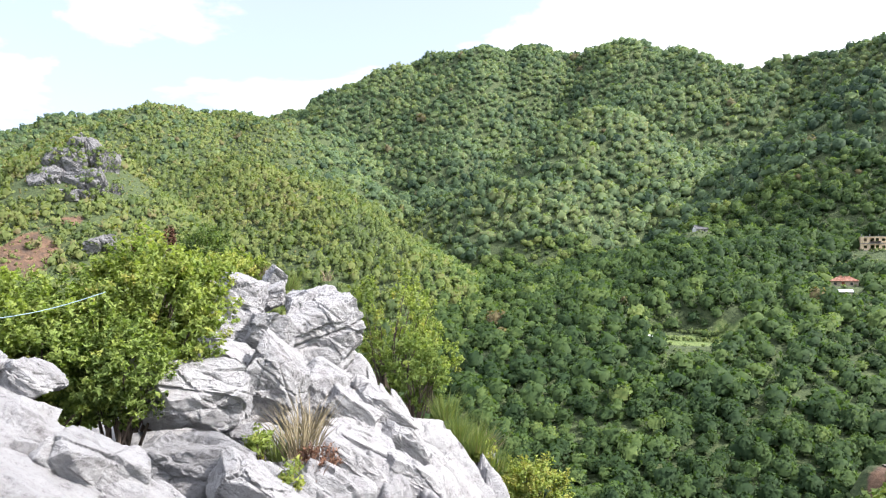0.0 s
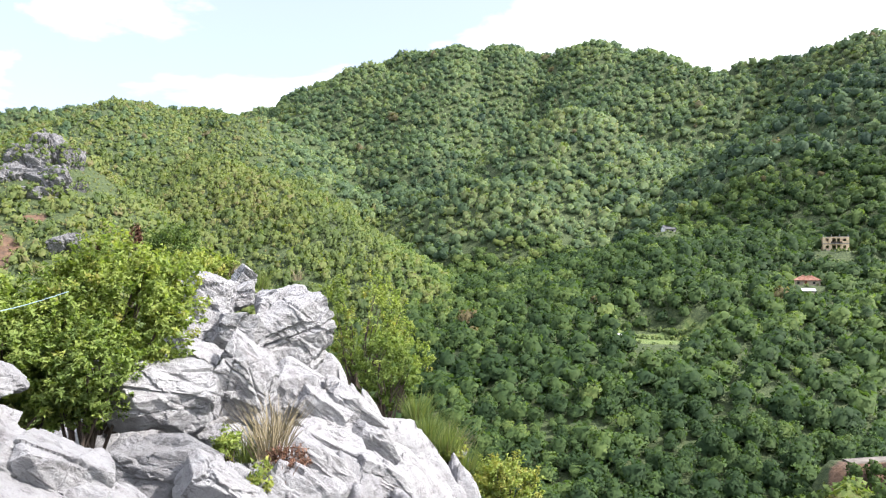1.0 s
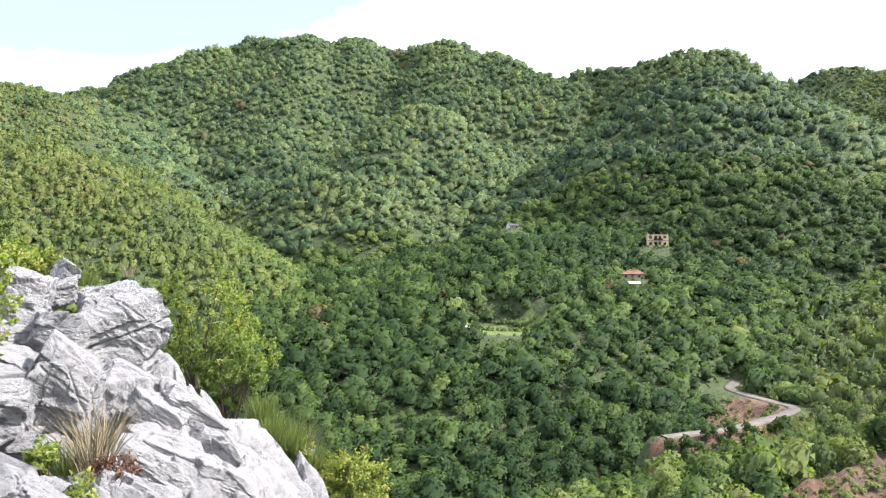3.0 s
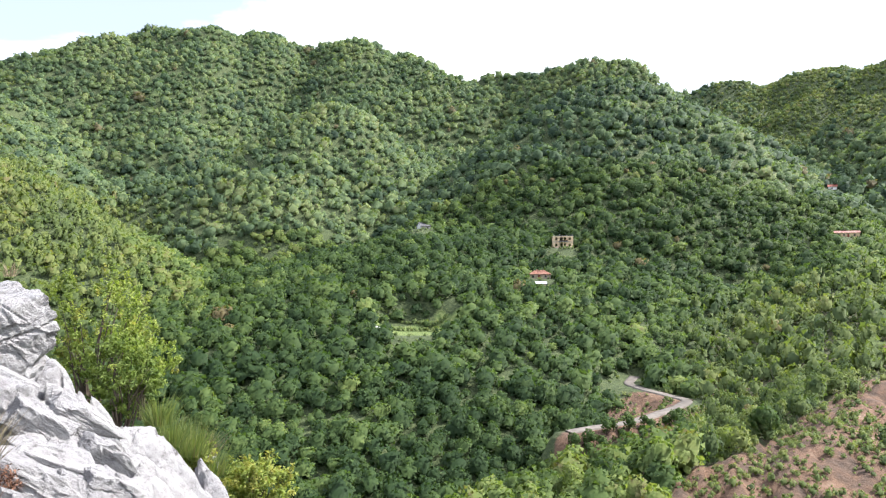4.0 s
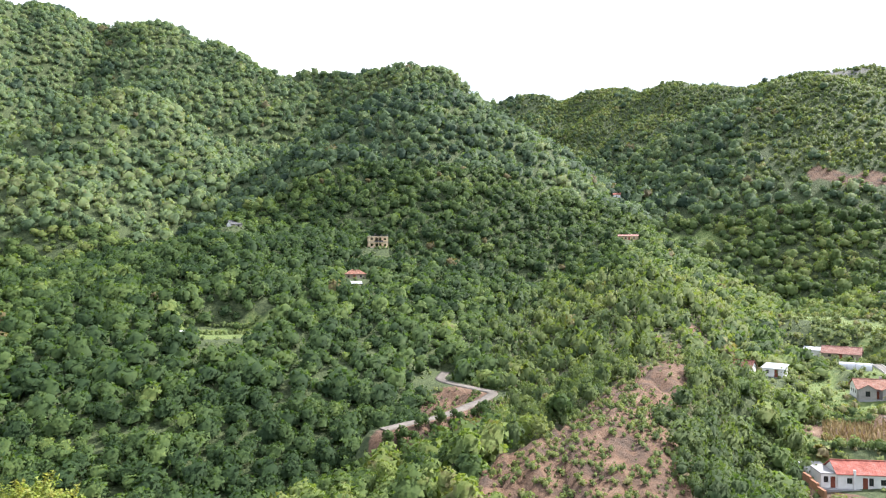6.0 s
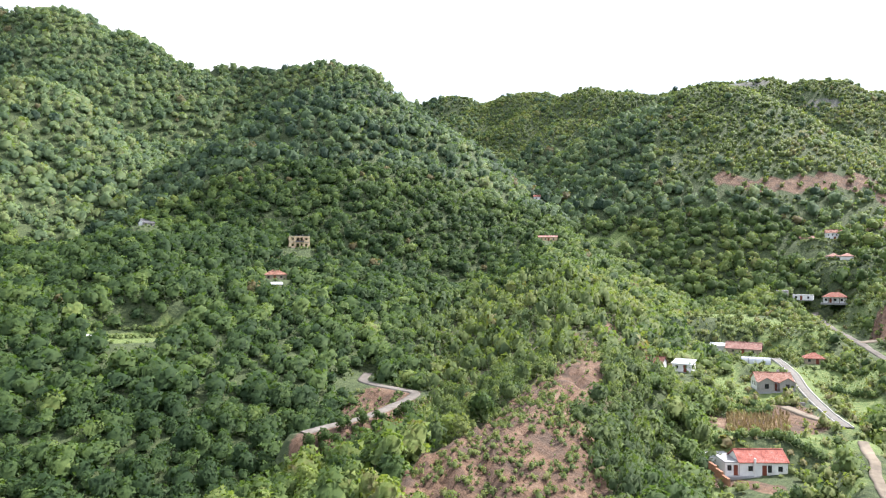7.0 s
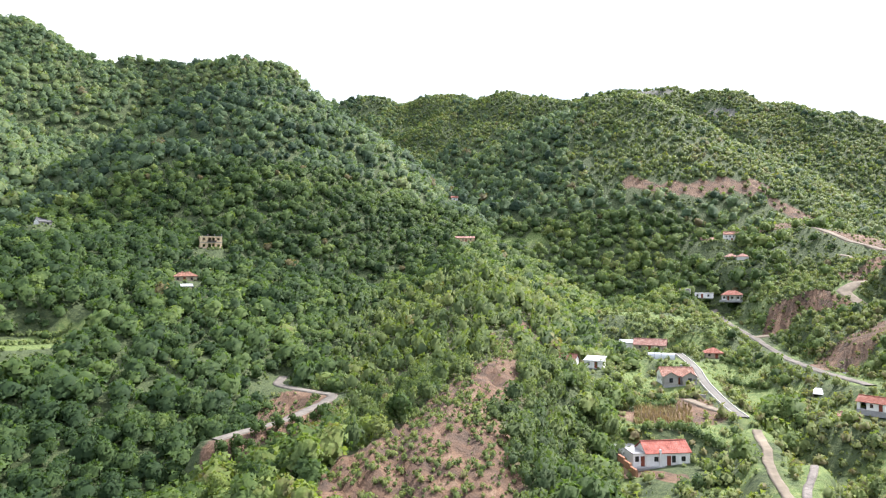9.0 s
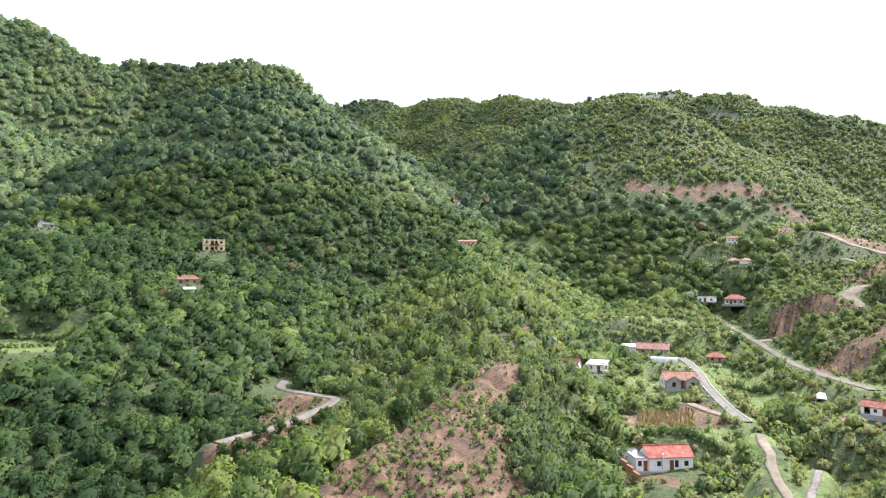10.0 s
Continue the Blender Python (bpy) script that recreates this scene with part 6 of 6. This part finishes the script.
bush("large fresh green bush growing out of the rocks", -22.8, 6.3, -2.9, (0.66, 0.6, 0.56), 1300, 0.019, 0.72, seed=1, gap=0.25)
bush("spreading green bush against the limestone", -29.6, 6.0, -6.4, (0.66, 0.55, 0.60), 1300, 0.019, 0.6, seed=2, gap=0.25)
bush("green bush at the edge of the rocks", -34.2, 6.4, -3.8, (0.60, 0.5, 0.45), 800, 0.019, 0.66, seed=3, gap=0.25)
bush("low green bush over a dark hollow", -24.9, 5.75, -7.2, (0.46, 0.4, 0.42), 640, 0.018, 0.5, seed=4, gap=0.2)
bush("round dark green bush behind the rocks", -19.0, 13.5, 1.4, (0.56, 0.5, 0.50), 420, 0.022, 0.15, seed=5)
bush("yellow-green shrub on top of the rocks", -16.9, 10.6, 0.1, (0.50, 0.4, 0.26), 240, 0.024, 0.85, seed=6)
bush("yellow-green shrub beside a boulder", -18.4, 10.0, 0.0, (0.36, 0.3, 0.25), 160, 0.024, 0.8, seed=7)
bush("loose yellow-green shrub with bare twigs beside the boulder", -4.4, 11.5, -4.6, (0.70, 0.7, 0.95), 360, 0.024, 0.72, seed=8, gap=0.62, branches=30)
bush("green shrub below the boulder", -2.4, 10.6, -8.4, (0.55, 0.5, 0.62), 380, 0.022, 0.45, seed=9, gap=0.5, branches=20)
bush("yellow-green shrub on the slope", -1.2, 12.5, -7.0, (0.55, 0.5, 0.6), 200, 0.026, 0.7, seed=10, gap=0.6)
bush("bright yellow-green bush below the outcrop", 7.4, 11.5, -17.6, (0.62, 0.6, 0.48), 420, 0.028, 0.92, seed=11)
bush("small bright green shrub among grass", 3.0, 11.0, -14.6, (0.22, 0.2, 0.22), 80, 0.026, 0.9, seed=12)
bush("small dark green plant under the boulder", -9.7, 8.9, -8.4, (0.16, 0.14, 0.16), 70, 0.02, 0.2, seed=13)
bush("small green weed in a rock joint", -14.6, 5.3, -13.4, (0.09, 0.09, 0.13), 34, 0.018, 0.75, seed=14)
bush("yellow-green weed in a rock joint", -12.3, 5.0, -16.2, (0.11, 0.09, 0.14), 34, 0.018, 0.9, seed=15)
bush("rust-red dried plant among the rocks", -10.1, 5.2, -15.2, (0.16, 0.14, 0.16), 90, 0.011, 0.5, leaf_red, seed=16, category="plant", name="dry_plant")
bush("rust-red dead twig standing above the bush", -23.8, 6.6, 1.2, (0.05, 0.05, 0.16), 30, 0.013, 0.5, leaf_red, seed=17, category="plant", name="dry_plant", branches=4)
bush("rust-red dead twig standing above the bush", -21.6, 7.2, 2.0, (0.05, 0.05, 0.2), 34, 0.013, 0.5, leaf_red, seed=18, category="plant", name="dry_plant", branches=4)


def tuft(label, bearing_to, dist, rise, spread, high, blades, mat, seed=0, name="grass_tuft"):
    """Thin blades and stalks fanning out of one foot."""
    rng = np.random.RandomState(seed)
    x0, y0, z0 = P(bearing_to, dist, rise)
    a = rng.uniform(0, 2 * math.pi, blades)
    foot = np.stack([np.cos(a), np.sin(a), 0 * a], -1) * (rng.uniform(0, spread * 0.6, blades))[:, None]
    lean = rng.uniform(0.05, 0.75, blades)
    h = high * rng.uniform(0.4, 1.1, blades)
    d = np.stack([np.cos(a) * lean, np.sin(a) * lean, np.ones(blades)], -1) * h[:, None]
    bend = np.stack([np.cos(a), np.sin(a), -0.4 * np.ones(blades)], -1) * (0.25 * lean * h)[:, None]
    b = rng.uniform(0, math.pi, blades)
    s = np.stack([np.cos(b), np.sin(b), 0 * b], -1) * 0.004 * (0.6 + high)
    p0, p1, p2 = foot, foot + d * 0.55, foot + d + bend
    V = np.stack([p0 - s, p0 + s, p1 + s * 0.8, p1 - s * 0.8, p2], 1).reshape(-1, 3)
    k = np.arange(blades)[:, None] * 5
    F = np.concatenate([k + np.array([[0, 1, 2]]), k + np.array([[0, 2, 3]]), k + np.array([[3, 2, 4]])])
    ob = new(name, numpy_mesh(name, V, F, False, np.repeat(rng.uniform(0.3, 0.95, blades), 5), (mat,)))
    ob.matrix_world = pose(x0, y0, z0)
    return tagged(ob, label, "grass")


for s_, (b_, d_, r_, sp, hi, n_, m_) in enumerate([
    (-11.6, 5.6, -14.6, 0.22, 0.46, 130, dry_stalk), (-10.8, 5.9, -13.4, 0.18, 0.40, 80, dry_stalk), (-12.6, 10.4, -1.6, 0.25, 0.34, 200, leaf_shrub), (-14.8, 10.6, -0.6, 0.2, 0.3, 130, dry_stalk),
    (1.2, 10.2, -13.8, 0.35, 0.5, 260, leaf_shrub), (2.6, 10.6, -14.6, 0.4, 0.55, 300, leaf_shrub), (4.0, 11.2, -16.2, 0.4, 0.5, 280, leaf_shrub), (0.2, 10.4, -12.2, 0.3, 0.5, 220, leaf_shrub),
    (-10.3, 5.15, -16.6, 0.16, 0.22, 130, leaf_red), (-13.2, 5.7, -14.8, 0.14, 0.28, 120, leaf_shrub), (-9.6, 9.9, -0.9, 0.12, 0.2, 60, dry_stalk), (3.2, 12.0, -15.0, 0.4, 0.5, 240, dry_stalk),
]):
    tuft("thin dry grass growing in the rock joints" if m_ is dry_stalk else "tuft of long grass at the edge of the rocks", b_, d_, r_, sp, hi, n_, m_, 50 + s_)

# thicket on the slope under the outcrop
x, y, z, rng = scatter(1.7, 13.5, 44, 9)
b_ = bearing(x, y)
keep = (b_ > -24) & (b_ < 34) & (rng.rand(x.size) < 0.85) & (np.hypot(x, y) > 14 + 6 * np.clip((b_ + 4) / 8, 0, 1))
x, y, z = x[keep], y[keep], z[keep]
wood("thicket", np.stack([x, y, z], -1), NEAR, rng.uniform(0.7, 1.5, x.size), np.clip(0.62 + 0.5 * fbm(x / 7, y / 7, 3, 3) + 0.1 * rng.normal(size=x.size), 0, 1), leaf_shrub, "yellow-green thicket on the slope below the outcrop", "scrub", seed=21)

# the washing-line cord slung across the bush
rope_blue = plain("blue_cord", (0.26, 0.36, 0.39), 0.6, 0.15, 30)
bm = bmesh.new()
pts_ = [Vector(P(-34.5, 5.0, -3.5)).lerp(Vector(P(-25.8, 5.6, -1.6)), k / 10) - Vector((0, 0, 0.035 * math.sin(math.pi * k / 10))) for k in range(11)]
tube(bm, [tuple(p) for p in pts_], [0.003] * 11, 6)
me_ = bpy.data.meshes.new("cord")
bm.to_mesh(me_)
bm.free()
me_.materials.append(rope_blue)
tagged(new("cord", me_), "pale blue cord strung across the bush", "cord")
